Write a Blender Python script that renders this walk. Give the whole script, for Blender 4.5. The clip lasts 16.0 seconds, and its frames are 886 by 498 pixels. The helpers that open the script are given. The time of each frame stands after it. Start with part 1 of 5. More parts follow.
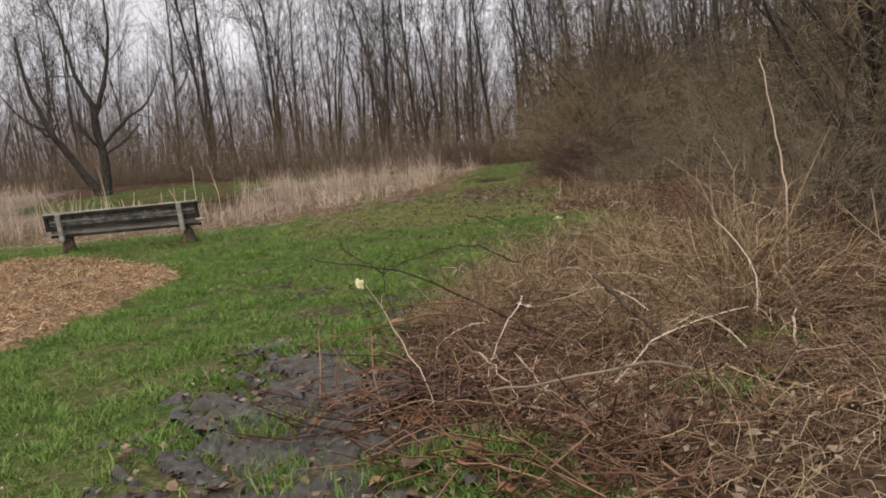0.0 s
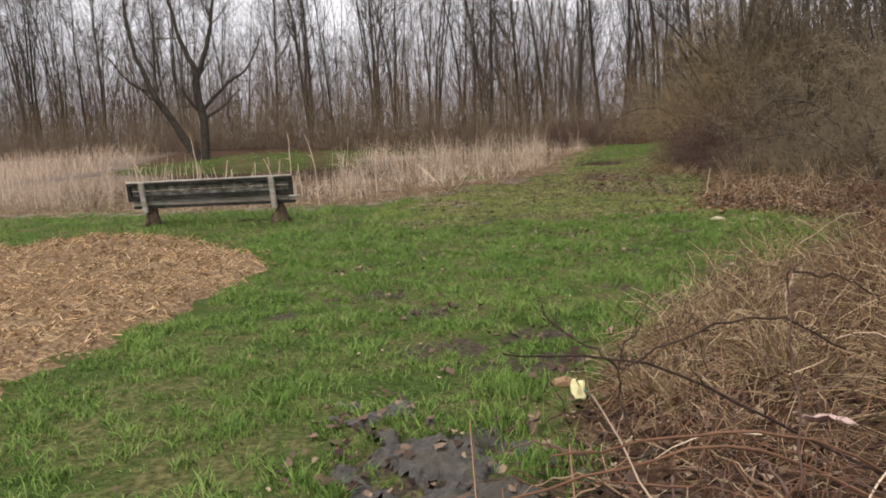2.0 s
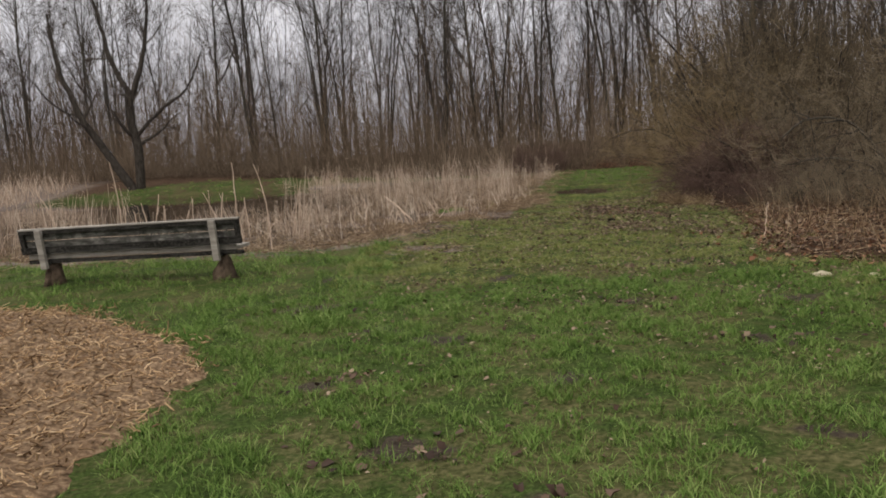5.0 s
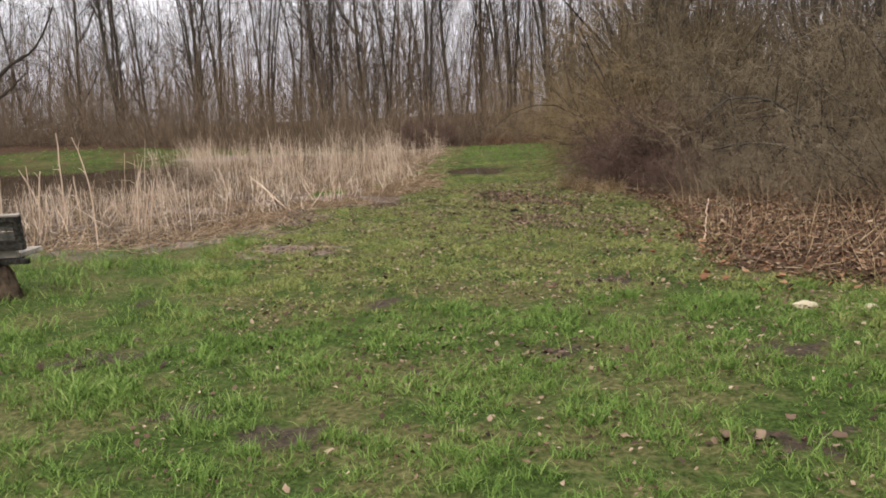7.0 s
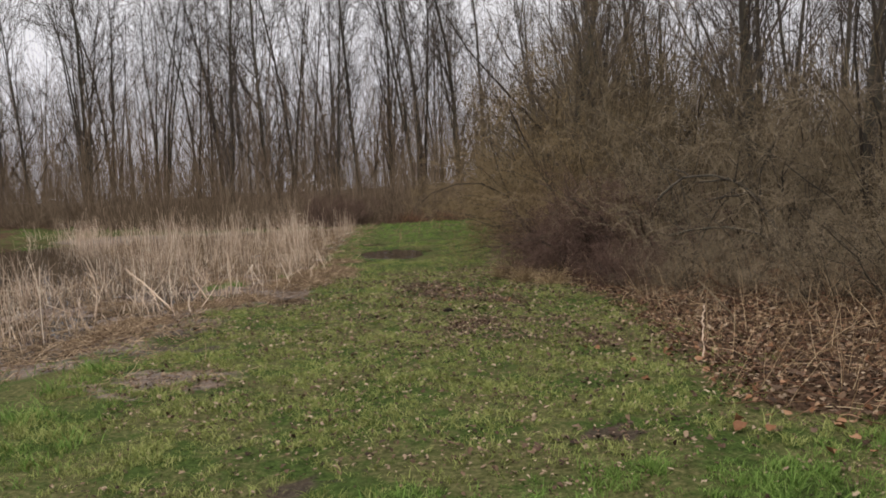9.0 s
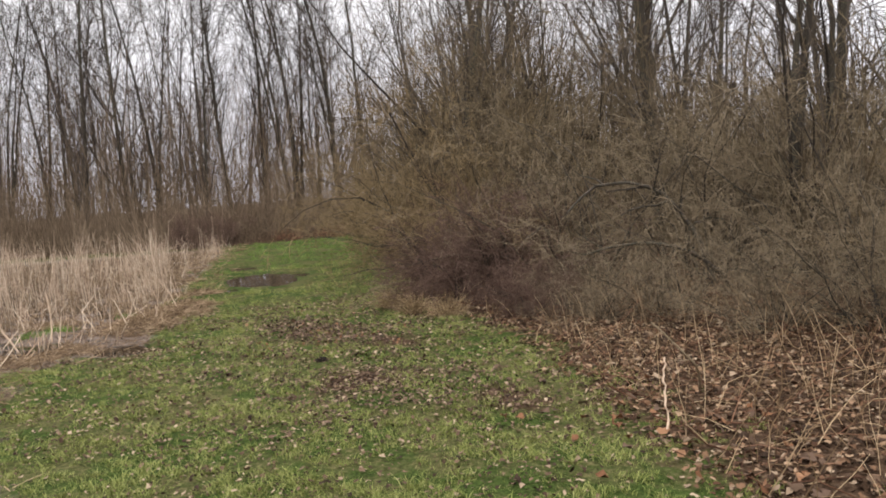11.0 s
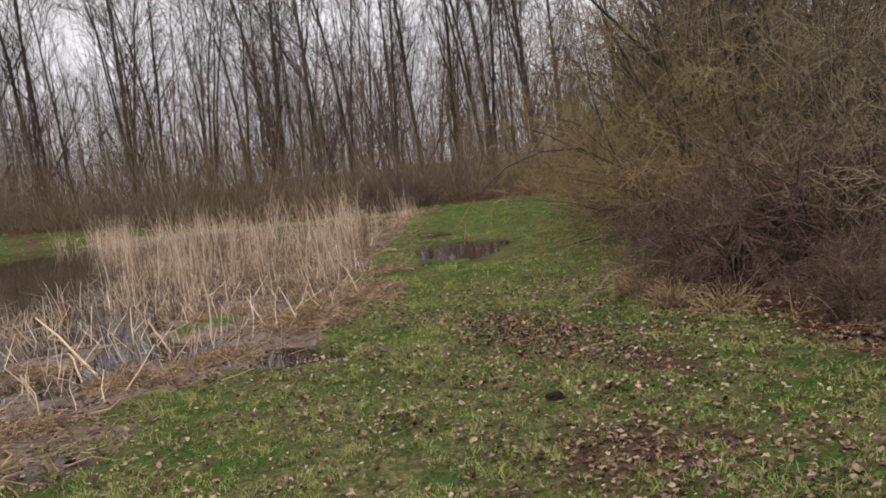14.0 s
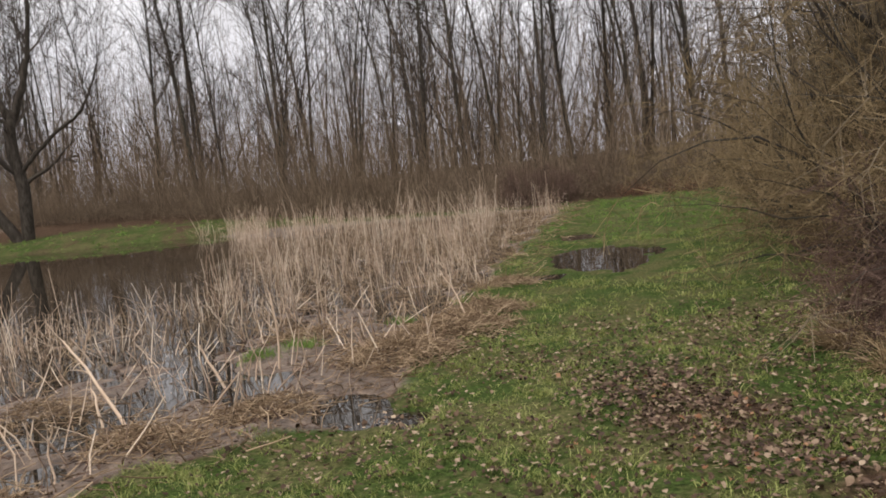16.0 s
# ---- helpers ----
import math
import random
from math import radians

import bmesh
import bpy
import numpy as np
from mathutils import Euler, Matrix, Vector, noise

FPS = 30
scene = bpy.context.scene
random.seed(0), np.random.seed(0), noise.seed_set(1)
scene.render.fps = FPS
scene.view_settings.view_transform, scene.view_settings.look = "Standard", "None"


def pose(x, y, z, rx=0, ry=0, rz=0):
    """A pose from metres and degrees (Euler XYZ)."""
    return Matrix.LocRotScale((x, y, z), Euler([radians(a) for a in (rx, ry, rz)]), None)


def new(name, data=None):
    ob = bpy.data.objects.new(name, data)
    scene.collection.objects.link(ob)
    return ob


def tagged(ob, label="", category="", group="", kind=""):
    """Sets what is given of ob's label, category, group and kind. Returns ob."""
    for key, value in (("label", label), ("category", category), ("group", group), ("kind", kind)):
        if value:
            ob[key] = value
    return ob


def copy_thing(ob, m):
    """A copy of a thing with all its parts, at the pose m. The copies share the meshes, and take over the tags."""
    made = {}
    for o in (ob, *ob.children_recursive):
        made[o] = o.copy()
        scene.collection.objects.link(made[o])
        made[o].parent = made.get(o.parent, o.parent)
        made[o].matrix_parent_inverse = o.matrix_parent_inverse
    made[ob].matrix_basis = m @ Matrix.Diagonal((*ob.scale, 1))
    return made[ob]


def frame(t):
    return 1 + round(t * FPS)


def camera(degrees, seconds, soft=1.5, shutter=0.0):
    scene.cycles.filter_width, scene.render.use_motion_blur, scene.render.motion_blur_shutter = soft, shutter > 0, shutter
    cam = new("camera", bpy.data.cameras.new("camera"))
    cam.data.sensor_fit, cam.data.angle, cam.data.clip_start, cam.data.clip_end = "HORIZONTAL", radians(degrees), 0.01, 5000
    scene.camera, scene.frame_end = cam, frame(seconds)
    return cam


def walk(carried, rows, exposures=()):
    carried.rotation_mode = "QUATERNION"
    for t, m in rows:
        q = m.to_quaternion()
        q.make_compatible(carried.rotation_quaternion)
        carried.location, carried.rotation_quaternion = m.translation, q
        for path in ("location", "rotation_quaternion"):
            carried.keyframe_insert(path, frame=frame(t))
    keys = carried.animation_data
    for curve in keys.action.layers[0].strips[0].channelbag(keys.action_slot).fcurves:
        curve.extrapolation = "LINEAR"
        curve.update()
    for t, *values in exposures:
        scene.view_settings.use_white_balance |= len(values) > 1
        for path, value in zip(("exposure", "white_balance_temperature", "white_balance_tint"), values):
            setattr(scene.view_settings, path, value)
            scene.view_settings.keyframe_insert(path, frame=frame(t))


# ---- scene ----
cam = camera(56.6, 16.0, soft=1.8)
METRES, EYE, TILT, LEAN, TURN = 17.6, 1.5, 0.0, 0.0, 0.0
ROWS = [
    (0.0, 0.0, 0.0, 0.0, -0.73, -7.18, 5.8),
    (0.5, -0.0042, 0.0275, 0.0009, -0.97, -8.08, 4.67),
    (1.0, -0.0102, 0.0595, 0.0036, 3.7, -8.29, 5.27),
    (1.5, -0.0211, 0.0863, 0.0049, 5.32, -7.1, 4.0),
    (2.0, -0.0317, 0.1158, 0.0035, 5.75, -8.36, 3.53),
    (2.5, -0.0483, 0.1425, 0.0041, 8.06, -7.89, 3.72),
    (3.0, -0.0615, 0.1674, 0.0045, 7.68, -8.32, 4.73),
    (3.5, -0.0753, 0.1959, 0.0067, 11.84, -5.71, 5.94),
    (4.0, -0.0846, 0.2255, 0.0074, 9.28, -5.56, 5.43),
    (6.5, -0.0832, 0.3906, 0.0079, -4.38, -9.21, 2.53),
    (7.0, -0.0757, 0.4268, 0.0103, -5.8, -9.34, 2.66),
    (7.5, -0.076, 0.4598, 0.0132, -13.44, -5.21, 2.41),
    (8.0, -0.0742, 0.4897, 0.0135, -12.81, -5.6, 2.31),
    (8.5, -0.0747, 0.5207, 0.0165, -11.7, -4.94, 2.81),
    (11.0, -0.0374, 0.6696, 0.018, -20.57, -4.24, 4.25),
    (11.5, -0.0342, 0.6967, 0.017, -21.91, -4.79, 4.59),
    (12.0, -0.0307, 0.7247, 0.0157, -14.8, -4.76, 5.18),
    (12.5, -0.029, 0.7524, 0.0162, -7.48, -4.93, 6.03),
    (13.0, -0.0247, 0.7803, 0.0162, -8.29, -5.17, 5.87),
    (13.5, -0.0155, 0.8121, 0.016, -8.18, -5.86, 6.22),
    (14.0, -0.0152, 0.8443, 0.0166, -7.44, -6.11, 6.45),
    (14.5, -0.0088, 0.8768, 0.0146, -6.49, -6.91, 5.63),
    (15.0, -0.0013, 0.9052, 0.0168, 0.81, -6.36, 6.69),
    (15.5, 0.0034, 0.9358, 0.0168, 0.03, -5.38, 5.25),
    (16.0, 0.0146, 0.9676, 0.0159, 3.32, -5.61, 6.11),
]
EXPOSURES = [(0.0, -0.1, 6620, 11), (0.5, -0.35, 6620, 11), (1.0, 0.0, 6620, 11), (1.5, 0.0, 6620, 11), (2.5, 0.27, 6620, 11), (3.0, 0.05, 6620, 11), (3.5, -0.2, 6620, 11), (4.0, -0.45, 6620, 11), (4.2, -0.5, 6620, 11), (6.5, 0.13, 6620, 11), (7.0, 0.28, 6620, 11), (8.0, 0.15, 6620, 11), (8.5, -0.22, 6620, 11), (11.0, 0.25, 6620, 11), (12.0, 0.28, 6620, 11), (13.0, 0.0, 6620, 11), (16.0, -0.05, 6620, 11)]
walk(cam, [(t, pose(0, 0, EYE, TILT, LEAN, TURN) @ pose(METRES * x, METRES * y, METRES * z, 90 + pitch, roll, yaw)) for t, x, y, z, yaw, pitch, roll in ROWS], EXPOSURES)

# ---- overcast sky and a weak, wide sun ----
SUN_UP, SUN_SIDE = 48.0, 215.0
world = bpy.data.worlds.new("overcast")
scene.world = world
world.use_nodes = True
wn, wl = world.node_tree.nodes, world.node_tree.links
wn.clear()
sky = wn.new("ShaderNodeTexSky")
sky.sky_type, sky.sun_disc = "NISHITA", False
sky.sun_elevation, sky.sun_rotation = radians(SUN_UP), radians(SUN_SIDE)
sky.dust_density = 4.0
sky_bg = wn.new("ShaderNodeBackground")
sky_bg.inputs["Strength"].default_value = 0.06
coords = wn.new("ShaderNodeTexCoord")
split = wn.new("ShaderNodeSeparateXYZ")
ramp = wn.new("ShaderNodeValToRGB")
ramp.color_ramp.elements[0].position, ramp.color_ramp.elements[0].color = 0.0, (0.92, 0.92, 1.02, 1)
ramp.color_ramp.elements[1].position, ramp.color_ramp.elements[1].color = 0.85, (1.9, 1.87, 1.84, 1)
mid_sky = ramp.color_ramp.elements.new(0.22)
mid_sky.color = (1.09, 1.08, 1.12, 1)
clouds = wn.new("ShaderNodeTexNoise")
clouds.inputs["Scale"].default_value, clouds.inputs["Detail"].default_value = 7.0, 5.0
cloud_span = wn.new("ShaderNodeMapRange")
cloud_span.inputs["To Min"].default_value, cloud_span.inputs["To Max"].default_value = 0.62, 1.32
cloud_mix = wn.new("ShaderNodeVectorMath")
cloud_mix.operation = "SCALE"
cloud_bg = wn.new("ShaderNodeBackground")
cloud_bg.inputs["Strength"].default_value = 1.0
mix_bg = wn.new("ShaderNodeMixShader")
mix_bg.inputs[0].default_value = 0.9
world_out = wn.new("ShaderNodeOutputWorld")
wl.new(sky.outputs[0], sky_bg.inputs["Color"])
wl.new(coords.outputs["Generated"], split.inputs[0])
wl.new(split.outputs["Z"], ramp.inputs["Fac"])
wl.new(coords.outputs["Generated"], clouds.inputs["Vector"])
wl.new(clouds.outputs["Fac"], cloud_span.inputs["Value"])
wl.new(ramp.outputs["Color"], cloud_mix.inputs[0])
wl.new(cloud_span.outputs["Result"], cloud_mix.inputs["Scale"])
wl.new(cloud_mix.outputs["Vector"], cloud_bg.inputs["Color"])
wl.new(sky_bg.outputs[0], mix_bg.inputs[1])
wl.new(cloud_bg.outputs[0], mix_bg.inputs[2])
wl.new(mix_bg.outputs[0], world_out.inputs["Surface"])
sun = new("sun", bpy.data.lights.new("sun", "SUN"))
sun.data.energy, sun.data.angle, sun.data.color = 1.5, radians(11), (1.0, 0.94, 0.85)
sun.rotation_euler = (radians(90 - SUN_UP), 0, radians(-35))


# ---- materials ----
def material(name, colours, scale=20.0, rough=0.9, bump=0.3, bump_scale=60.0, island=0.0, objects=0.0, spec=0.1, stains=None, stretch=(1, 1, 1), space="Object"):
    """Noise between the colours, a second coarse noise, per-island or per-object variation, and a fine bump."""
    mat = bpy.data.materials.new(name)
    mat.use_nodes = True
    n, l = mat.node_tree.nodes, mat.node_tree.links
    bsdf = n["Principled BSDF"]
    bsdf.inputs["Roughness"].default_value = rough
    bsdf.inputs["Specular IOR Level"].default_value = spec
    co = n.new("ShaderNodeTexCoord")
    mapping = n.new("ShaderNodeMapping")
    mapping.inputs["Scale"].default_value = stretch
    l.new(co.outputs[space], mapping.inputs["Vector"])
    fine = n.new("ShaderNodeTexNoise")
    fine.inputs["Scale"].default_value, fine.inputs["Detail"].default_value, fine.inputs["Roughness"].default_value = scale, 5, 0.65
    l.new(mapping.outputs[0], fine.inputs["Vector"])
    value = fine.outputs["Fac"]
    if island or objects:
        geo = n.new("ShaderNodeNewGeometry") if island else n.new("ShaderNodeObjectInfo")
        ran = geo.outputs["Random Per Island"] if island else geo.outputs["Random"]
        mixf = n.new("ShaderNodeMix")
        mixf.inputs[0].default_value = island or objects
        l.new(value, mixf.inputs[2])
        l.new(ran, mixf.inputs[3])
        value = mixf.outputs[0]
    cr = n.new("ShaderNodeValToRGB")
    els = cr.color_ramp.elements
    lo, hi = (0.08, 0.92) if (island or objects) else (0.3, 0.7)
    while len(els) < len(colours):
        els.new(0.5)
    for i, c in enumerate(colours):
        els[i].position, els[i].color = lo + (hi - lo) * i / (len(colours) - 1), (*c, 1)
    l.new(value, cr.inputs["Fac"])
    out = cr.outputs["Color"]
    if stains:
        st_scale, st_colour, st_amount = stains
        coarse = n.new("ShaderNodeTexNoise")
        coarse.inputs["Scale"].default_value, coarse.inputs["Detail"].default_value = st_scale, 4
        l.new(co.outputs[space], coarse.inputs["Vector"])
        span = n.new("ShaderNodeMapRange")
        span.inputs["From Min"].default_value, span.inputs["From Max"].default_value = 0.45, 0.7
        span.inputs["To Max"].default_value = st_amount
        l.new(coarse.outputs["Fac"], span.inputs["Value"])
        mx = n.new("ShaderNodeMix")
        mx.data_type = "RGBA"
        l.new(span.outputs["Result"], mx.inputs[0])
        l.new(out, mx.inputs[6])
        mx.inputs[7].default_value = (*st_colour, 1)
        out = mx.outputs[2]
    l.new(out, bsdf.inputs["Base Color"])
    if bump:
        bn = n.new("ShaderNodeTexNoise")
        bn.inputs["Scale"].default_value, bn.inputs["Detail"].default_value = bump_scale, 4
        l.new(mapping.outputs[0], bn.inputs["Vector"])
        bp = n.new("ShaderNodeBump")
        bp.inputs["Strength"].default_value, bp.inputs["Distance"].default_value = bump, 0.01
        l.new(bn.outputs["Fac"], bp.inputs["Height"])
        l.new(bp.outputs[0], bsdf.inputs["Normal"])
    return mat


M_BARK = material("bark", [(0.024, 0.020, 0.017), (0.058, 0.050, 0.042), (0.115, 0.10, 0.085)], 9, bump=0.8, bump_scale=30, objects=0.25, stains=(1.3, (0.09, 0.095, 0.06), 0.35), stretch=(1, 1, 0.2))
M_TWIG = material("twig_bark", [(0.026, 0.022, 0.020), (0.066, 0.055, 0.046), (0.14, 0.117, 0.098)], 6, bump=0, island=0.6)
M_TWIG_GREY = material("grey_twig", [(0.10, 0.077, 0.051), (0.215, 0.168, 0.114), (0.33, 0.27, 0.195)], 3, bump=0, island=0.65)
M_TWIG_RED = material("reddish_twig", [(0.018, 0.009, 0.006), (0.13, 0.066, 0.042), (0.40, 0.24, 0.16)], 3, bump=0, island=0.65)
M_TWIG_OLIVE = material("olive_twig", [(0.08, 0.057, 0.032), (0.22, 0.161, 0.091), (0.39, 0.295, 0.175)], 3, bump=0, island=0.65)
M_TWIG_DARK = material("dark_twig", [(0.055, 0.034, 0.027), (0.125, 0.08, 0.065), (0.22, 0.15, 0.122)], 3, bump=0, island=0.65)
M_BROWN = material("undergrowth_twig", [(0.06, 0.044, 0.031), (0.17, 0.126, 0.088), (0.32, 0.245, 0.175)], 2, bump=0, island=0.6)
M_HEDGE = material("hedge_twig", [(0.045, 0.034, 0.022), (0.15, 0.115, 0.073), (0.30, 0.24, 0.158)], 2, bump=0, island=0.6)
M_REED = material("dead_reed", [(0.17, 0.115, 0.085), (0.54, 0.405, 0.305), (0.88, 0.76, 0.62)], 3, bump=0, island=0.65, rough=0.7)
M_STRAW = material("straw", [(0.065, 0.041, 0.025), (0.255, 0.178, 0.116), (0.60, 0.46, 0.31)], 5, bump=0, island=0.6)
M_DRYGRASS = material("dry_grass", [(0.065, 0.04, 0.023), (0.27, 0.185, 0.11), (0.64, 0.50, 0.33)], 4, bump=0, island=0.65)
M_TUSSOCK = material("pale_tussock", [(0.07, 0.045, 0.025), (0.28, 0.197, 0.113), (0.60, 0.47, 0.30)], 4, bump=0, island=0.65)
M_GRASS = material("grass_blade", [(0.028, 0.062, 0.012), (0.10, 0.178, 0.036), (0.17, 0.262, 0.064), (0.31, 0.325, 0.135)], 0.8, bump=0, island=0.52, rough=0.7, spec=0.12)
M_GRASS_WORN = material("worn_grass_blade", [(0.055, 0.07, 0.018), (0.17, 0.205, 0.058), (0.28, 0.305, 0.105), (0.41, 0.37, 0.195)], 0.7, bump=0, island=0.52, rough=0.7, spec=0.12)
M_LEAF = material("fallen_leaf", [(0.018, 0.012, 0.009), (0.07, 0.044, 0.03), (0.17, 0.113, 0.076), (0.42, 0.33, 0.24)], 12, bump=0, island=0.75, rough=0.75)
M_LEAF_RED = material("reddish_leaf", [(0.022, 0.012, 0.008), (0.095, 0.05, 0.03), (0.20, 0.118, 0.072), (0.38, 0.27, 0.18)], 12, bump=0, island=0.75, rough=0.75)
M_LEAF_ORANGE = material("tan_leaf", [(0.10, 0.045, 0.025), (0.23, 0.115, 0.062), (0.40, 0.25, 0.155)], 14, bump=0.3, objects=0.5, rough=0.7)
M_LEAF_DARK = material("sodden_leaf", [(0.022, 0.014, 0.011), (0.07, 0.044, 0.032), (0.14, 0.092, 0.066), (0.30, 0.22, 0.155)], 12, bump=0, island=0.75, rough=0.6)
M_CHIP = material("wood_chip", [(0.05, 0.03, 0.017), (0.27, 0.168, 0.094), (0.55, 0.372, 0.208), (0.78, 0.59, 0.38)], 12, bump=0, island=0.7, stains=(2.6, (0.085, 0.05, 0.028), 0.55))
M_MULCH = material("mulch_bed", [(0.022, 0.014, 0.009), (0.17, 0.11, 0.065), (0.40, 0.285, 0.18)], 26, bump=1.0, bump_scale=40, stains=(0.9, (0.16, 0.10, 0.06), 0.5))
M_BENCH_DARK = material("dark_weathered_wood", [(0.006, 0.0055, 0.005), (0.02, 0.018, 0.016), (0.07, 0.066, 0.06)], 14, bump=0.7, bump_scale=40, stains=(30, (0.12, 0.115, 0.10), 0.4), stretch=(0.12, 1, 1))
M_BENCH_GREY = material("grey_weathered_wood", [(0.18, 0.16, 0.14), (0.33, 0.30, 0.265), (0.47, 0.43, 0.39)], 12, bump=0.6, bump_scale=40, stains=(3, (0.07, 0.065, 0.05), 0.5), stretch=(0.1, 1, 1))
M_BENCH_LICHEN = material("lichened_board", [(0.03, 0.028, 0.024), (0.10, 0.095, 0.085), (0.30, 0.29, 0.26)], 16, bump=0.6, bump_scale=40, stains=(11, (0.03, 0.036, 0.026), 0.7), stretch=(0.35, 1, 1))
M_STUMP = material("rotten_foot", [(0.03, 0.022, 0.016), (0.09, 0.065, 0.045), (0.15, 0.11, 0.08)], 14, bump=0.8)
M_STONE = material("pale_stone", [(0.40, 0.35, 0.24), (0.58, 0.52, 0.38)], 16, bump=0.5)
M_CLOD = material("dark_clod", [(0.012, 0.01, 0.008), (0.03, 0.024, 0.02)], 20, bump=0.8)
M_MUD = material("wet_mud", [(0.006, 0.0045, 0.004), (0.022, 0.017, 0.013), (0.065, 0.051, 0.039)], 26, rough=0.36, spec=0.45, bump=1.0, bump_scale=34, stains=(3.5, (0.055, 0.046, 0.03), 0.6))
M_DARKWOOD = material("dark_branch_bark", [(0.03, 0.021, 0.017), (0.085, 0.058, 0.044)], 30, bump=0.5)
M_SAND = material("sandy_stone", [(0.26, 0.16, 0.09), (0.42, 0.28, 0.17)], 20, bump=0.6)
M_OLDBARK = material("old_dark_bark", [(0.022, 0.018, 0.015), (0.05, 0.042, 0.035), (0.09, 0.078, 0.065)], 8, bump=0.8, bump_scale=25, stretch=(1, 1, 0.3))
M_PALE = material("pale_scrap", [(0.62, 0.55, 0.28), (0.80, 0.74, 0.46)], 20, bump=0.2)
M_TEAL = material("teal_scrap", [(0.02, 0.22, 0.17), (0.05, 0.32, 0.25)], 20, bump=0.1, rough=0.5)
M_PINK = material("pinkish_scrap", [(0.45, 0.30, 0.28), (0.62, 0.46, 0.43)], 14, bump=0.3)


def ground_material():
    """Turf, wet mud, leaf litter and silt, by the zones that the mesh carries."""
    mat = bpy.data.materials.new("meadow_ground")
    mat.use_nodes = True
    n, l = mat.node_tree.nodes, mat.node_tree.links
    bsdf = n["Principled BSDF"]
    co = n.new("ShaderNodeTexCoord")
    zone = n.new("ShaderNodeAttribute")
    zone.attribute_name = "zone"
    sep = n.new("ShaderNodeSeparateColor")
    l.new(zone.outputs["Color"], sep.inputs[0])

    def noise_tex(scale, detail=5):
        t = n.new("ShaderNodeTexNoise")
        t.inputs["Scale"].default_value, t.inputs["Detail"].default_value, t.inputs["Roughness"].default_value = scale, detail, 0.65
        l.new(co.outputs["Object"], t.inputs["Vector"])
        return t.outputs["Fac"]

    def ramp_of(fac, colours):
        r = n.new("ShaderNodeValToRGB")
        while len(r.color_ramp.elements) < len(colours):
            r.color_ramp.elements.new(0.5)
        for i, c in enumerate(colours):
            r.color_ramp.elements[i].position, r.color_ramp.elements[i].color = 0.3 + 0.4 * i / (len(colours) - 1), (*c, 1)
        l.new(fac, r.inputs["Fac"])
        return r.outputs["Color"]

    def blend(fac, a, b):
        m = n.new("ShaderNodeMix")
        m.data_type = "RGBA"
        l.new(fac, m.inputs[0])
        l.new(a, m.inputs[6])
        l.new(b, m.inputs[7])
        return m.outputs[2]

    def ragged(fac, amount, scale):
        a = n.new("ShaderNodeMath")
        a.operation = "MULTIPLY_ADD"
        l.new(noise_tex(scale), a.inputs[0])
        a.inputs[1].default_value = amount
        l.new(fac, a.inputs[2])
        r = n.new("ShaderNodeMapRange")
        r.inputs["From Min"].default_value, r.inputs["From Max"].default_value = 0.5 + amount * 0.35, 0.5 + amount * 0.65
        l.new(a.outputs[0], r.inputs["Value"])
        return r.outputs["Result"]

    fine, coarse = noise_tex(38), noise_tex(1.1, 3)
    soil = ramp_of(fine, [(0.022, 0.017, 0.012), (0.05, 0.038, 0.026), (0.095, 0.075, 0.05)])
    turf = ramp_of(fine, [(0.016, 0.025, 0.008), (0.042, 0.066, 0.017), (0.088, 0.125, 0.035)])
    dull = ramp_of(noise_tex(24), [(0.026, 0.028, 0.011), (0.082, 0.085, 0.033), (0.16, 0.145, 0.07)])
    green = blend(ragged(coarse, 0.5, 6), turf, dull)
    litter = ramp_of(noise_tex(22), [(0.02, 0.012, 0.008), (0.07, 0.044, 0.029), (0.155, 0.105, 0.07)])
    silt = ramp_of(noise_tex(9), [(0.045, 0.031, 0.024), (0.125, 0.088, 0.066), (0.23, 0.168, 0.125)])
    out = blend(ragged(sep.outputs["Red"], 0.9, 5), soil, green)
    out = blend(ragged(sep.outputs["Green"], 0.8, 3), out, litter)
    out = blend(ragged(sep.outputs["Blue"], 0.6, 2.5), out, silt)
    l.new(out, bsdf.inputs["Base Color"])
    wet = n.new("ShaderNodeMapRange")
    wet.inputs["To Min"].default_value, wet.inputs["To Max"].default_value = 0.8, 0.95
    l.new(ragged(sep.outputs["Red"], 0.9, 5), wet.inputs["Value"])
    shine = n.new("ShaderNodeMath")
    shine.operation = "MULTIPLY_ADD"
    shine.inputs[1].default_value = -0.4
    film = ragged(sep.outputs["Blue"], 1.2, 1.8)
    l.new(film, shine.inputs[0])
    l.new(wet.outputs["Result"], shine.inputs[2])
    l.new(shine.outputs[0], bsdf.inputs["Roughness"])
    gloss = n.new("ShaderNodeMapRange")
    gloss.inputs["To Min"].default_value, gloss.inputs["To Max"].default_value = 0.12, 0.04
    l.new(ragged(sep.outputs["Red"], 0.9, 5), gloss.inputs["Value"])
    sheen = n.new("ShaderNodeMath")
    sheen.operation = "MULTIPLY_ADD"
    sheen.inputs[1].default_value = 0.3
    l.new(film, sheen.inputs[0])
    l.new(gloss.outputs["Result"], sheen.inputs[2])
    l.new(sheen.outputs[0], bsdf.inputs["Specular IOR Level"])
    bp = n.new("ShaderNodeBump")
    bp.inputs["Strength"].default_value, bp.inputs["Distance"].default_value = 0.9, 0.03
    l.new(noise_tex(16), bp.inputs["Height"])
    lumps = n.new("ShaderNodeBump")
    lumps.inputs["Strength"].default_value, lumps.inputs["Distance"].default_value = 0.8, 0.09
    l.new(noise_tex(6, 3), lumps.inputs["Height"])
    l.new(bp.outputs[0], lumps.inputs["Normal"])
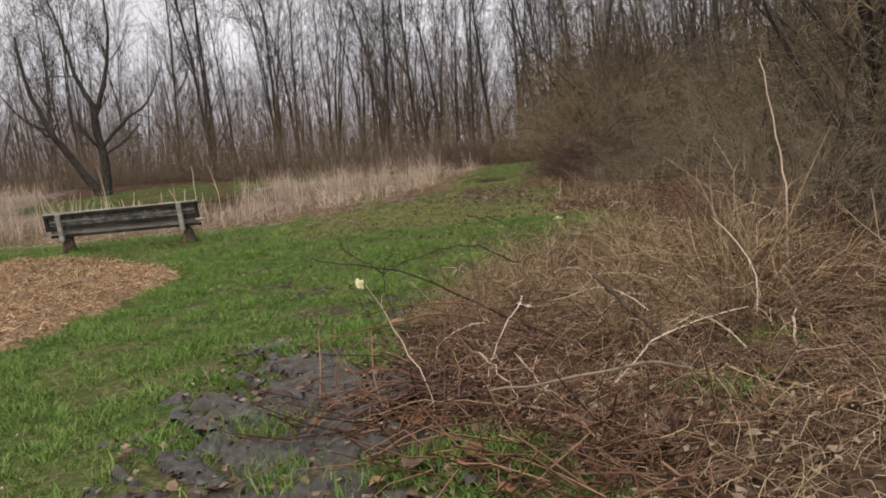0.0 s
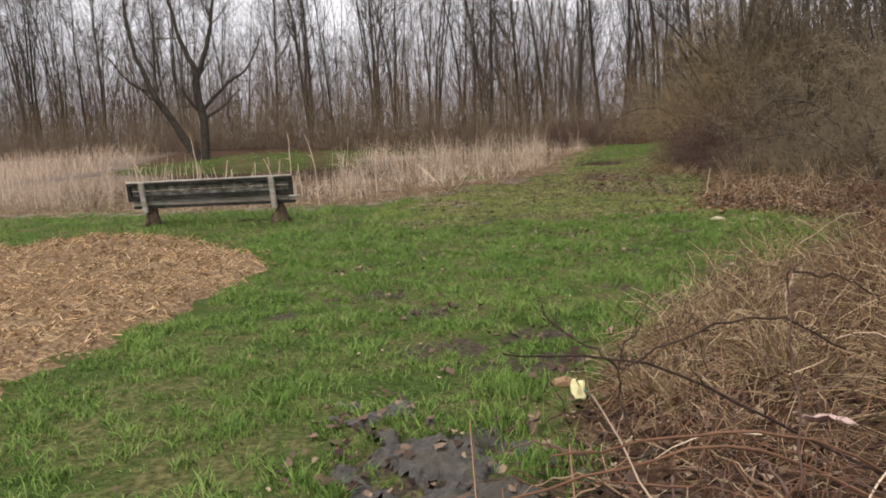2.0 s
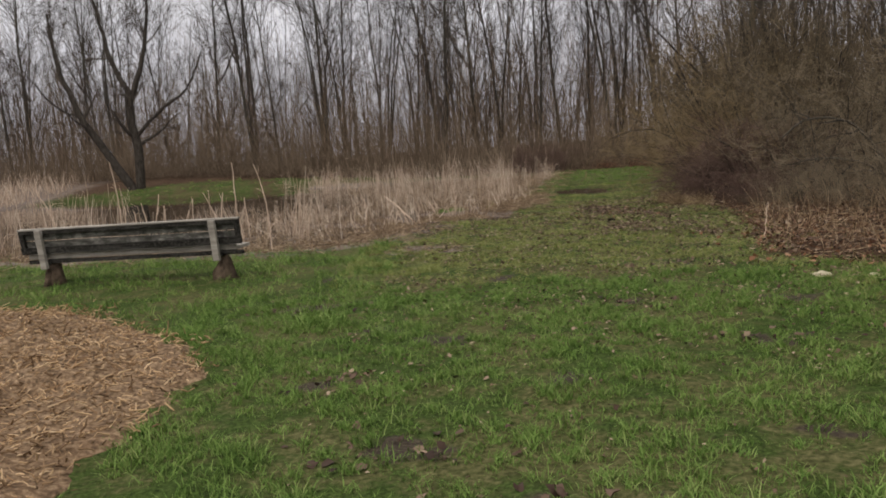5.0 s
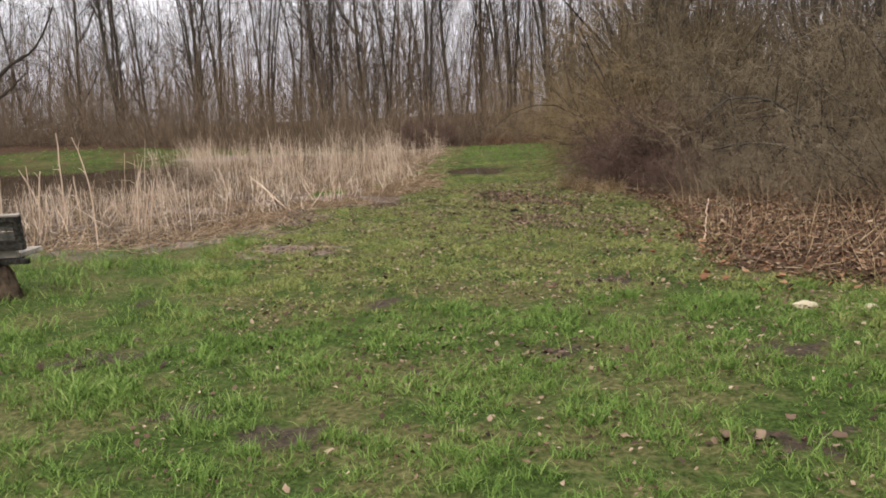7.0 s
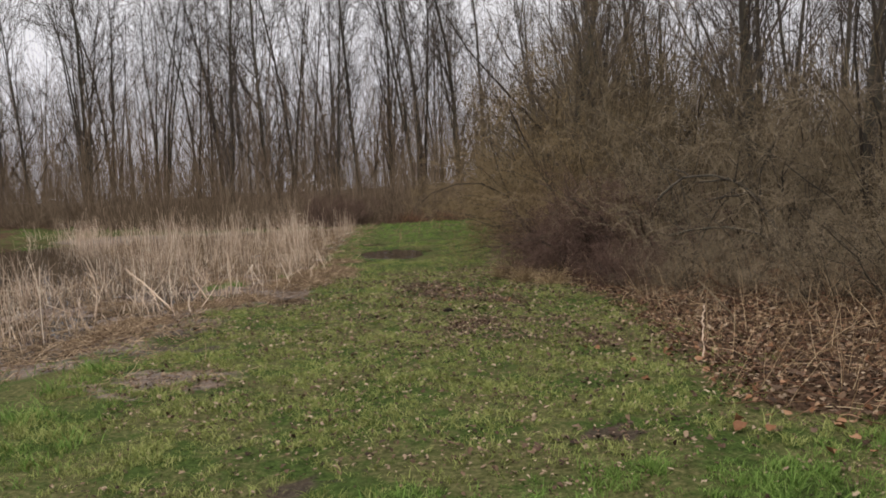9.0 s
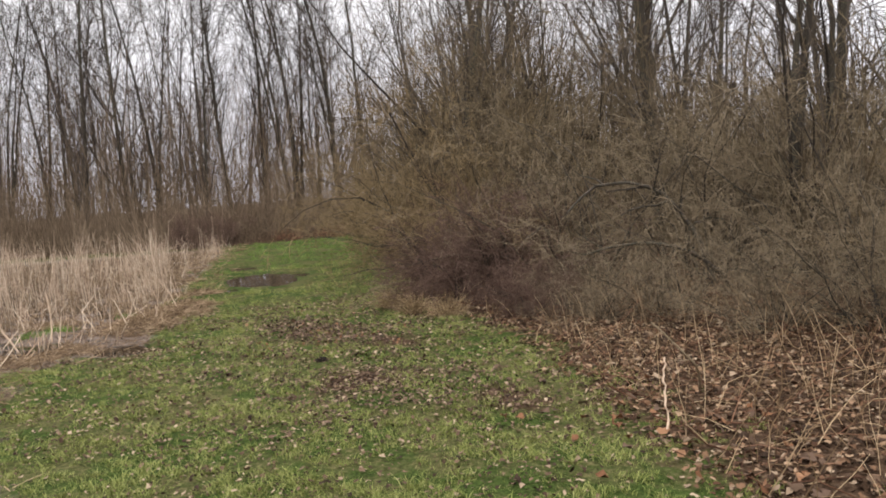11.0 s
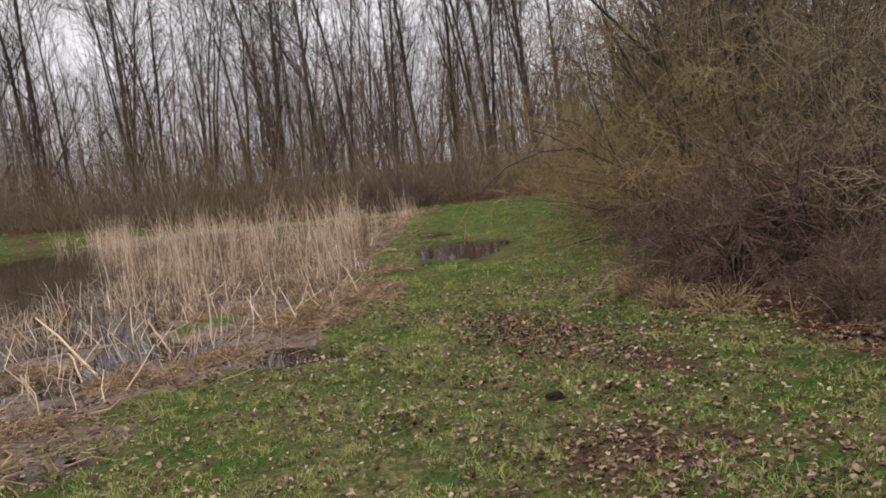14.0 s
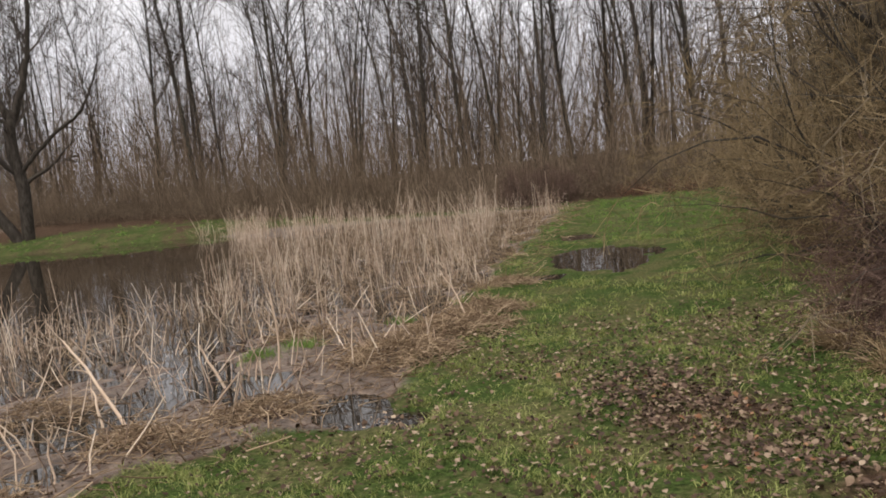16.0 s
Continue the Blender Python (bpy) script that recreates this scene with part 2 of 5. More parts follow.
    l.new(lumps.outputs[0], bsdf.inputs["Normal"])
    return mat


def water_material():
    mat = bpy.data.materials.new("still_pond_water")
    mat.use_nodes = True
    n, l = mat.node_tree.nodes, mat.node_tree.links
    bsdf = n["Principled BSDF"]
    bsdf.inputs["Base Color"].default_value = (0.022, 0.017, 0.012, 1)
    bsdf.inputs["Roughness"].default_value = 0.015
    bsdf.inputs["IOR"].default_value = 1.36
    bsdf.inputs["Specular IOR Level"].default_value = 0.8
    co = n.new("ShaderNodeTexCoord")
    tex = n.new("ShaderNodeTexNoise")
    tex.inputs["Scale"].default_value = 2.2
    l.new(co.outputs["Object"], tex.inputs["Vector"])
    bp = n.new("ShaderNodeBump")
    bp.inputs["Strength"].default_value, bp.inputs["Distance"].default_value = 0.05, 0.02
    l.new(tex.outputs["Fac"], bp.inputs["Height"])
    l.new(bp.outputs[0], bsdf.inputs["Normal"])
    return mat


M_GROUND, M_WATER = ground_material(), water_material()

# ---- mesh helpers ----
rng = np.random.default_rng(7)


def mesh_of(name, verts, faces, mat, smooth=True):
    """A mesh from arrays: verts (n, 3), faces (m, 3 or 4)."""
    me = bpy.data.meshes.new(name)
    verts, faces = np.asarray(verts, np.float32), np.asarray(faces, np.int32)
    m, k = faces.shape
    me.vertices.add(len(verts))
    me.vertices.foreach_set("co", verts.ravel())
    me.loops.add(m * k)
    me.loops.foreach_set("vertex_index", faces.ravel())
    me.polygons.add(m)
    me.polygons.foreach_set("loop_start", np.arange(0, m * k, k, dtype=np.int32))
    me.update(calc_edges=True)
    me.materials.append(mat)
    if smooth:
        me.polygons.foreach_set("use_smooth", np.ones(m, bool))
    return me


def under(name, me, parent=None, label="", m=None):
    ob = new(name, me)
    if parent:
        ob.parent = parent
    if m is not None:
        ob.matrix_basis = m
    if label:
        tagged(ob, label)
    return ob


def part(name, bm, mat, parent=None, label="", smooth=False):
    """Links a bmesh as one mesh object under a thing or a part."""
    me = bpy.data.meshes.new(name)
    bmesh.ops.recalc_face_normals(bm, faces=bm.faces)
    bm.to_mesh(me)
    bm.free()
    me.materials.append(mat)
    for p in me.polygons:
        p.use_smooth = smooth
    return under(name, me, parent, label)


def unit(v):
    return v / np.maximum(np.linalg.norm(v, axis=-1, keepdims=True), 1e-9)


def tubes(P, R, sides=3):
    """Tapered tubes along the lines P (n, k, 3) with radii R (n, k): verts and quads."""
    n, k, _ = P.shape
    T = unit(np.gradient(P, axis=1))
    ref = np.where(np.abs(T[..., 2:3]) > 0.9, np.array([1.0, 0, 0]), np.array([0, 0, 1.0]))
    A = unit(np.cross(T, ref))
    B = np.cross(T, A)
    ang = np.arange(sides) * 2 * np.pi / sides
    ring = A[:, :, None] * np.cos(ang)[:, None] + B[:, :, None] * np.sin(ang)[:, None]
    V = (P[:, :, None] + ring * R[:, :, None, None]).reshape(-1, 3)
    i = np.arange(n)[:, None, None] * k * sides
    j = np.arange(k - 1)[None, :, None] * sides
    s = np.arange(sides)[None, None]
    s2 = (s + 1) % sides
    F = np.stack([i + j + s, i + j + s2, i + j + sides + s2, i + j + sides + s], -1).reshape(-1, 4)
    return V, F


def joined(pieces):
    vs, fs, off = [], [], 0
    for v, f in pieces:
        vs.append(v)
        fs.append(f + off)
        off += len(v)
    return np.concatenate(vs), np.concatenate(fs)


def grow(start, way, length, radius, k, curl=0.15, lift=0.0, tip=0.25):
    """Lines of k points that wander from start along way, bent up (lift > 0) or down."""
    n = len(start)
    P = np.zeros((n, k, 3))
    P[:, 0] = start
    d = unit(np.array(way, float))
    step = (np.asarray(length, float) / (k - 1)).reshape(-1, 1)
    for a in range(1, k):
        d = unit(d + rng.normal(0, curl, (n, 3)) + np.array([0, 0, lift]))
        P[:, a] = P[:, a - 1] + d * step
    return P, np.asarray(radius, float).reshape(-1, 1) * np.linspace(1, tip, k)[None]


def shoots(P, R, each, t0, t1, spread, lo, hi, k, curl=0.15, lift=0.0, thin=0.55, tip=0.3):
    """Side shoots off the lines P; lengths lo..hi, shorter towards the tip; spread is the angle in degrees."""
    n, K, _ = P.shape
    idx = np.repeat(np.arange(n), each)
    t = rng.uniform(t0, t1, len(idx)) * (K - 1)
    a = np.minimum(t.astype(int), K - 2)
    f = (t - a)[:, None]
    pos = P[idx, a] * (1 - f) + P[idx, a + 1] * f
    tan = unit(P[idx, a + 1] - P[idx, a])
    side = unit(np.cross(tan, rng.normal(size=tan.shape)))
    ang = np.radians(rng.normal(spread, spread * 0.3, len(idx)))[:, None]
    way = tan * np.cos(ang) + side * np.sin(ang)
    rad = (R[idx, a] * (1 - f[:, 0]) + R[idx, a + 1] * f[:, 0]) * thin
    length = rng.uniform(lo, hi, len(idx)) * (1.15 - 0.6 * t / (K - 1))
    return grow(pos, way, length, rad, k, curl, lift, tip)


def inside(poly, x, y):
    """Signed distance to a polygon: positive inside."""
    p = np.array(poly, float)
    q = np.roll(p, -1, 0)
    x, y = np.asarray(x, float), np.asarray(y, float)
    best = np.full(x.shape, 1e9)
    odd = np.zeros(x.shape, bool)
    for (ax, ay), (bx, by) in zip(p, q):
        dx, dy = bx - ax, by - ay
        t = np.clip(((x - ax) * dx + (y - ay) * dy) / (dx * dx + dy * dy), 0, 1)
        best = np.minimum(best, np.hypot(x - ax - t * dx, y - ay - t * dy))
        hit = ((ay > y) != (by > y)) & (x < ax + (y - ay) / (by - ay if by != ay else 1e-9) * dx)
        odd ^= hit
    return np.where(odd, best, -best)


def wave(x, y, size, seed=0.0):
    """A cheap smooth noise of about -1..1 with bumps of that size."""
    x, y = np.asarray(x) / size * 6.283, np.asarray(y) / size * 6.283
    return (np.sin(x * 0.93 + 1.7 * np.sin(y * 0.61 + seed) + seed) + np.sin(y * 1.07 + 1.5 * np.sin(x * 0.71 + 2 * seed) + 1.3 * seed) + np.sin((x + y) * 0.63 + seed * 3 + np.sin(x * 1.31 - y * 0.83))) / 3


# ---- the plan ----
def reed_r(x, y):
    """Distance into the reed bed, with a ragged edge."""
    return inside(REEDBED, x, y) + 0.32 * wave(x, y, 2.4, 81) + 0.2 * wave(x, y, 0.9, 82)


GROUND, WATER = 0.13, 0.045
REEDBED = [(-60, 30), (-19, 22.2), (-13, 20.3), (-10, 19.4), (-5, 18.3), (-3.3, 18.9), (-2.5, 21), (-1.6, 22.3), (-0.6, 23.3), (0.1, 26.4), (0.6, 30.6), (1.3, 35), (2.4, 40), (3, 45), (-4, 48), (-11, 50.2), (-30, 50.5), (-60, 50)]
POND = [(-5.4, 28.4), (-4.5, 33), (-8, 43), (-12, 50), (-25, 50.4), (-27, 44), (-22, 31), (-17, 27), (-10, 26.4)]
MULCH = [(-3.6, 11.1), (-4.2, 12), (-6.0, 13.7), (-7.2, 13.0), (-9.9, 14.2), (-14, 13), (-12.5, 7), (-7, 4.3), (-4.0, 6.0), (-3.85, 7.4), (-3.6, 8.6), (-3.5, 9.7)]
MUD = [(-1.45, 6.1), (-0.8, 5.9), (-0.25, 5.0), (0.05, 3.9), (-0.3, 2.9), (-1.35, 2.8), (-1.55, 4.5)]
BARE = [(-3.2, 13.2, 0.4), (-1.8, 11.5, 0.35), (-0.5, 7.6, 0.3), (0.15, 9.0, 0.22), (-1.9, 9.1, 0.3), (-0.9, 10.2, 0.25), (0.6, 10.9, 0.3), (-1.1, 7.3, 0.45), (-0.6, 6.9, 0.4), (-2.6, 8.4, 0.2), (-1.4, 8.3, 0.25), (1.3, 12.2, 0.3), (-0.1, 12.6, 0.25), (-2.4, 11.9, 0.25), (0.9, 14.6, 0.3), (-1.2, 14.3, 0.25), (-2.6, 10.4, 0.25), (-2.7, 19.2, 0.6), (-2.3, 20.2, 0.4), (-2.0, 18.9, 0.3)]
PUDDLES = [(1.9, 30.6, 0.75, 1.5), (2.6, 31.2, 0.5, 0.7), (0.8, 28.9, 0.35, 0.45), (1.9, 34.5, 0.4, 0.9), (-0.95, 23.0, 0.34, 0.5), (-0.45, 22.6, 0.12, 0.2), (-2.8, 24.4, 0.42, 1.0), (-4.3, 22.6, 0.6, 0.5), (-3.4, 27.0, 0.8, 0.7), (-4.6, 25.2, 0.5, 0.8), (-0.9, 27.0, 0.4, 0.7), (-3.3, 23.3, 0.55, 0.55), (-3.5, 26.2, 0.7, 0.9), (-2.0, 24.0, 0.35, 0.5), (-3.0, 21.9, 0.35, 0.35)]
SIDE_Y = [-6, 0, 2.5, 3, 3.5, 4, 5, 6, 7, 8, 8.8, 9.5, 10.2, 11.2, 12.5, 13.4, 14.2, 15, 16, 19.7, 21.5, 22.2, 23.5, 24.5, 30, 40, 46, 60]
SIDE_X = [1.6, 1.5, 0.9, 0.55, 0.05, -0.45, -0.55, -0.45, -0.1, 0.35, 0.85, 1.4, 2.2, 3.0, 3.3, 3.0, 2.4, 2.0, 2.25, 3.2, 3.3, 2.75, 2.9, 3.2, 4.7, 7.0, 8.6, 11]
WOOD_X = [-90, -45, -25, -10, 3, 9, 20, 60]
WOOD_Y = [64, 62, 60, 54, 45.6, 46, 40, 30]


def side_x(y):
    return np.interp(y, SIDE_Y, SIDE_X)


def height(x, y):
    x, y = np.asarray(x, float), np.asarray(y, float)
    z = GROUND + 0.022 * wave(x, y, 3.1, 1) + 0.014 * wave(x, y, 0.9, 2) + 0.008 * wave(x, y, 0.35, 3)
    r = reed_r(x, y)
    into = np.clip(r / 0.8, 0, 1)
    flat = np.clip(1 - np.hypot((x + 2.2) / 3.4, (y - 24.5) / 4.6), 0, 1)
    bed = 0.032 + 0.024 * np.clip(flat * 2, 0, 1) + 0.03 * wave(x, y, 1.9, 4) + 0.022 * wave(x, y, 0.55, 5) - 0.004 * np.clip(r, 0, 8) + 0.16 * np.clip((-x - 23) / 4, 0, 1) + 0.05 * np.clip(1 - np.hypot((x + 3.0) / 3.8, (y - 24.0) / 4.4), 0, 0.6)
    z = z * (1 - into) + bed * into
    z = z + 0.06 * np.exp(-((r - 0.2) / 0.35) ** 2) * (0.5 + 0.5 * wave(x, y, 1.3, 6))
    pond = np.clip(inside(POND, x, y) / 1.5 + 0.6, 0, 1)
    z = z * (1 - pond) - 0.35 * pond
    z = z - 0.055 * np.exp(-((x - 1.5) / 1.9) ** 2 - ((y - 31) / 4.5) ** 2) - 0.05 * np.exp(-((x + 0.9) / 0.7) ** 2 - ((y - 22.7) / 0.8) ** 2)
    for px, py, a, b in PUDDLES:
        e = np.clip(1.5 - np.hypot((x - px) / a, (y - py) / b) - 0.25 * wave(x, y, 0.8, 7), 0, 1)
        z = z * (1 - e) + 0.0 * e
    z = z - np.clip(inside(MUD, x, y) / 0.4 + 0.3, 0, 1) * (0.02 + 0.034 * wave(x, y, 0.55, 16) + 0.02 * wave(x, y, 0.27, 17))
    m = np.clip(inside(MULCH, x, y) / 1.3, 0, 1)
    z = z + m * (0.09 + 0.05 * wave(x, y, 2.1, 8) + 0.06 * wave(x, y, 0.7, 9) + 0.04 * wave(x, y, 0.33, 10)) + 0.16 * np.exp(-(((x + 6.2) / 1.3) ** 2 + ((y - 12.2) / 1.1) ** 2))
    beyond = np.clip((y - np.interp(x, WOOD_X, WOOD_Y) + 9) / 9, 0, 1) * (x < 0) * (y > 40)
    far = np.clip((-x - 5) / 15, 0, 1)
    z = z + beyond * far * 0.9
    right = np.clip((x - side_x(y)) / 4, 0, 1)
    return z + 0.18 * right + 0.07 * np.exp(-(((x + 6) / 2.4) ** 2 + ((y - 15.6) / 1.4) ** 2))


def axis(lo, hi, step, out):
    a = [hi]
    while a[-1] < out:
        a.append(a[-1] + max(step, (a[-1] - hi) * 0.22 + step))
    b = [lo]
    while b[-1] > -out:
        b.append(b[-1] - max(step, (lo - b[-1]) * 0.22 + step))
    return np.array(b[::-1] + list(np.arange(lo + step, hi - step / 2, step)) + a)


def zones(x, y):
    """Turf, leaf litter and silt, each 0..1."""
    r = reed_r(x, y)
    mud = inside(MUD, x, y) + 0.34 * wave(x, y, 0.8, 14) + 0.36 * wave(x, y, 0.3, 15) - 0.16 * np.clip((y - 4.2) / 1.5, 0, 1)
    turf = np.ones_like(x)
    turf = np.minimum(turf, np.clip(0.65 - mud / 0.6, 0, 1))
    bare = np.clip(wave(x, y, 2.3, 11) * 1.4 + wave(x, y, 0.7, 12) * 0.8 - 1.15, 0, 1)
    turf = np.minimum(turf, 1 - 0.8 * bare)
    for px, py, a in BARE:
        turf = np.minimum(turf, 1 - np.clip(1.3 - np.hypot((x - px) / (0.95 * a), (y - py) / (0.6 * a)) - 0.7 * wave(x, y, 0.3, 18), 0, 0.8))
    litter = np.clip((x - side_x(y) + (0.35 * wave(x, y, 1.3, 29) + 0.15 * wave(x, y, 0.4, 30)) * (y > 8)) / np.where(y > 8, 1.1, 0.5) + 0.45, 0, 1)
    for px, py, a, b in ((1.45, 22.1, 0.75, 1.0), (1.2, 19.0, 0.9, 1.0), (1.9, 20.6, 0.6, 0.7), (2.0, 17.6, 0.5, 0.9)):
        litter = np.maximum(litter, 0.62 * np.clip(1.3 - np.hypot((x - px) / a, (y - py) / b), 0, 1))
    wood = np.clip((y - np.interp(x, WOOD_X, WOOD_Y) + 1) / 2, 0, 1)
    wood = np.maximum(wood, np.clip((y - 53.5) / 2, 0, 0.9) * (x < -4))
    litter = np.maximum(litter, wood)
    litter = np.maximum(litter, np.where((y > 49) & (x < -4), 0.42 + 0.3 * wave(x, y, 3.0, 34), 0))
    silt = np.clip(r / 0.6 + np.where(y > 27, -0.15, 0.35), 0, 1) * (y < 49)
    silt = np.maximum(silt, np.clip((-x - 24) / 4, 0, 1) * (y > 24))
    silt = np.maximum(silt, np.clip(r / 1.2 + 1.0, 0, 1) * (y < 21) * (x > -14) * (0.62 + 0.3 * wave(x, y, 1.3, 13)))
    silt = np.maximum(silt, np.clip(1.2 - np.hypot((x + 2.3) / 0.8, (y - 17.5) / 0.55) + 0.6 * wave(x, y, 0.6, 19) + 0.4 * wave(x, y, 0.25, 20), 0, 1) * (np.hypot(x + 2.3, y - 17.5) < 2))
    return turf, litter, silt


# ---- ground and water ----
gx, gy = axis(-9, 8, 0.115, 900), axis(1, 44, 0.115, 900)
GX, GY = np.meshgrid(gx, gy)
GZ = height(GX, GY)
V = np.stack([GX, GY, GZ], -1).reshape(-1, 3)
nx, ny = len(gx), len(gy)
i0 = (np.arange(ny - 1)[:, None] * nx + np.arange(nx - 1)[None]).ravel()
ground_mesh = mesh_of("ground", V, np.stack([i0, i0 + 1, i0 + nx + 1, i0 + nx], -1), M_GROUND)
za, zb, zc = zones(V[:, 0], V[:, 1])
col = ground_mesh.color_attributes.new("zone", "FLOAT_COLOR", "POINT")
col.data.foreach_set("color", np.stack([za, zb, zc, np.ones_like(za)], -1).astype(np.float32).ravel())
ground = tagged(under("ground", ground_mesh), "damp meadow ground with turf, mud and leaf litter", "ground", kind="structure")

wx, wy = np.meshgrid(np.linspace(-60, 4.4, 40), np.linspace(16.5, 53, 30))
WV = np.stack([wx, wy, np.full_like(wx, WATER)], -1).reshape(-1, 3)
w0 = (np.arange(29)[:, None] * 40 + np.arange(39)[None]).ravel()
tagged(under("water", mesh_of("water", WV, np.stack([w0, w0 + 1, w0 + 41, w0 + 40], -1), M_WATER)), "still dark pond water between the reeds", "pond", kind="structure")


# ---- trees ----
def crown_of(name, pieces, mat, parent):
    """The branchwork of one plant, past counting, as one part."""
    return tagged(under(name, mesh_of(name, *joined(pieces), mat), parent), kind="stuff")


def tree_thing(label, tall, girth, forks, lean=0.04, low=0.14, group="bare trees at the wood's edge", twig=0.006):
    """One bare tree at the origin: trunk and crown."""
    root = new("bare_tree")
    az = rng.uniform(0, 6.28, forks)
    tilt = np.full(forks, lean) if forks == 1 else rng.uniform(0.03, 0.1, forks)
    way = np.stack([np.cos(az) * tilt, np.sin(az) * tilt, np.ones(forks)], -1)
    base = np.stack([np.cos(az), np.sin(az), np.zeros(forks)], -1) * girth * (0.8 if forks > 1 else 0)
    base[:, 2] = -0.25
    TP, TR = grow(base, way, tall * rng.uniform(0.85, 1.1, forks), girth * rng.uniform(0.65, 0.9, forks), 12, 0.042, 0.045, 0.1)
    TR[:, 0] *= 1.35
    LP, LR = shoots(TP, TR, max(6, 26 // forks), low * 0.6, 0.9, 31, 1.8, 4.6, 5, 0.12, 0.09, 0.45, 0.25)
    BP, BR = shoots(LP, LR, 5, 0.2, 1.0, 38, 0.8, 2.0, 4, 0.16, 0.08, 0.55, 0.3)
    B2, B2R = shoots(TP, TR, 14 // forks + 4, low * 0.5, 0.75, 55, 0.6, 1.8, 4, 0.16, 0.08, 0.18, 0.3)
    BP, BR = np.concatenate([BP, B2]), np.maximum(np.concatenate([BR, B2R]), twig * 1.4)
    WP, WR = shoots(BP, BR, 3, 0.25, 1.0, 36, 0.6, 1.7, 3, 0.14, 0.08, 0.6, 0.5)
    under("trunk", mesh_of("trunk", *tubes(TP, TR, 7), M_BARK), root)
    crown_of("crown", [tubes(LP, LR, 4), tubes(BP, BR, 3), tubes(WP, np.maximum(WR, twig), 3)], M_TWIG, root)
    return tagged(root, label, "tree", group)


def at_ground(x, y, turn=0.0, rx=0.0, ry=0.0, dz=0.0):
    return pose(x, y, float(height(x, y)) + dz, rx, ry, turn)


masters = [tree_thing("tall bare grey-brown tree with a single trunk", 15, 0.14, 1),
           tree_thing("slender bare tree with upswept branches", 14, 0.105, 1),
           tree_thing("bare tree forking into two stems near the ground", 13, 0.11, 2),
           tree_thing("clump of three slender bare grey stems", 15, 0.10, 3),
           tree_thing("thin young bare tree among undergrowth", 12, 0.075, 1),
           tree_thing("bare two-stemmed tree with a mossy trunk", 13.5, 0.13, 2),
           tree_thing("multi-stemmed bare tree with thin grey stems", 14, 0.075, 4),
           tree_thing("bare tree with spreading low branches behind the hedge", 9.5, 0.13, 1, 0.06, 0.1, "trees behind the hedge", 0.0035),
           tree_thing("crooked bare tree forking low behind the hedge", 8.5, 0.11, 3, 0.08, 0.08, "trees behind the hedge", 0.003)]
placed = []


def plant(kind, x, y, turn=0.0, size=1.0, lean=(0, 0)):
    m = at_ground(x, y, turn, rx=lean[0], ry=lean[1])
    ob = masters[kind] if kind not in placed else copy_thing(masters[kind], m)
    placed.append(kind)
    ob.matrix_basis = m @ Matrix.Scale(size, 4)
    return ob


NAMED_TREES = [(0, 4.2, 56.6, 20, 1.1), (3, 7.6, 56.7, 80, 1.4), (1, 6.5, 60.1, 140, 1.34, (0, -5)), (0, 10.4, 57.5, 300, 1.34), (0, -17.4, 66.0, 10, 1.34), (3, -11.9, 65.3, 60, 1.34), (5, -5.3, 63.4, 200, 1.22), (2, 0.5, 61.4, 320, 1.34), (6, -2.2, 65.3, 15, 1.34), (7, 5.4, 27.0, 70, 1.1),
               (7, 7.3, 29.2, 170, 1.0), (8, 7.6, 20.4, 250, 0.85), (0, 9.4, 26.2, 30, 1.0), (7, 4.75, 9.2, 110, 1.2, (0, -6)), (8, 8.2, 13.0, 40, 1.0), (7, 9.0, 17.5, 300, 1.1), (1, 11.0, 21.0, 200, 0.9), (0, 13.0, 25.0, 90, 1.0), (1, 11.5, 29.0, 10, 0.95), (7, 9.5, 33.0, 220, 1.1),
               (2, 14.0, 31.0, 130, 0.9), (8, 11.5, 35.5, 60, 1.1), (4, 10.2, 23.0, 20, 0.9), (4, 12.2, 18.0, 70, 0.95), (5, 15.5, 21.0, 0, 0.9), (4, 8.0, 24.0, 160, 0.8), (1, 16.0, 28.0, 60, 1.0), (3, 13.0, 38.0, 0, 0.9), (0, 17.5, 24.5, 0, 1.0), (6, 15.0, 35.0, 50, 0.9)]
for row in NAMED_TREES:
    plant(*row)
pick = random.Random(3)
for x in np.arange(-72, 36, 2.3):
    for depth in (9.0, 15.0):
        px = x + pick.uniform(-1.1, 1.1)
        py = float(np.interp(px, WOOD_X, WOOD_Y)) + depth + pick.uniform(-1.2, 2.2)
        if pick.random() < 0.72:
            plant(pick.choice([0, 1, 1, 2, 3, 4, 4, 5, 6]), px, py, pick.uniform(0, 360), pick.uniform(0.85, 1.2) * (1.35 if px < -8 else 1.25), (pick.gauss(0, 0.9), pick.gauss(0, 0.9)))


def along(points, n, wobble=0.0):
    """A smooth line of n points through the given ones."""
    p = np.array(points, float)
    t = np.linspace(0, len(p) - 1, n)
    a = np.clip(t.astype(int), 0, len(p) - 2)
    f = (t - a)[:, None]
    p0, p1, p2, p3 = p[np.maximum(a - 1, 0)], p[a], p[a + 1], p[np.minimum(a + 2, len(p) - 1)]
    q = 0.5 * (2 * p1 + (p2 - p0) * f + (2 * p0 - 5 * p1 + 4 * p2 - p3) * f ** 2 + (3 * p1 - p0 - 3 * p2 + p3) * f ** 3)
    return q + rng.normal(0, 1, q.shape) * wobble


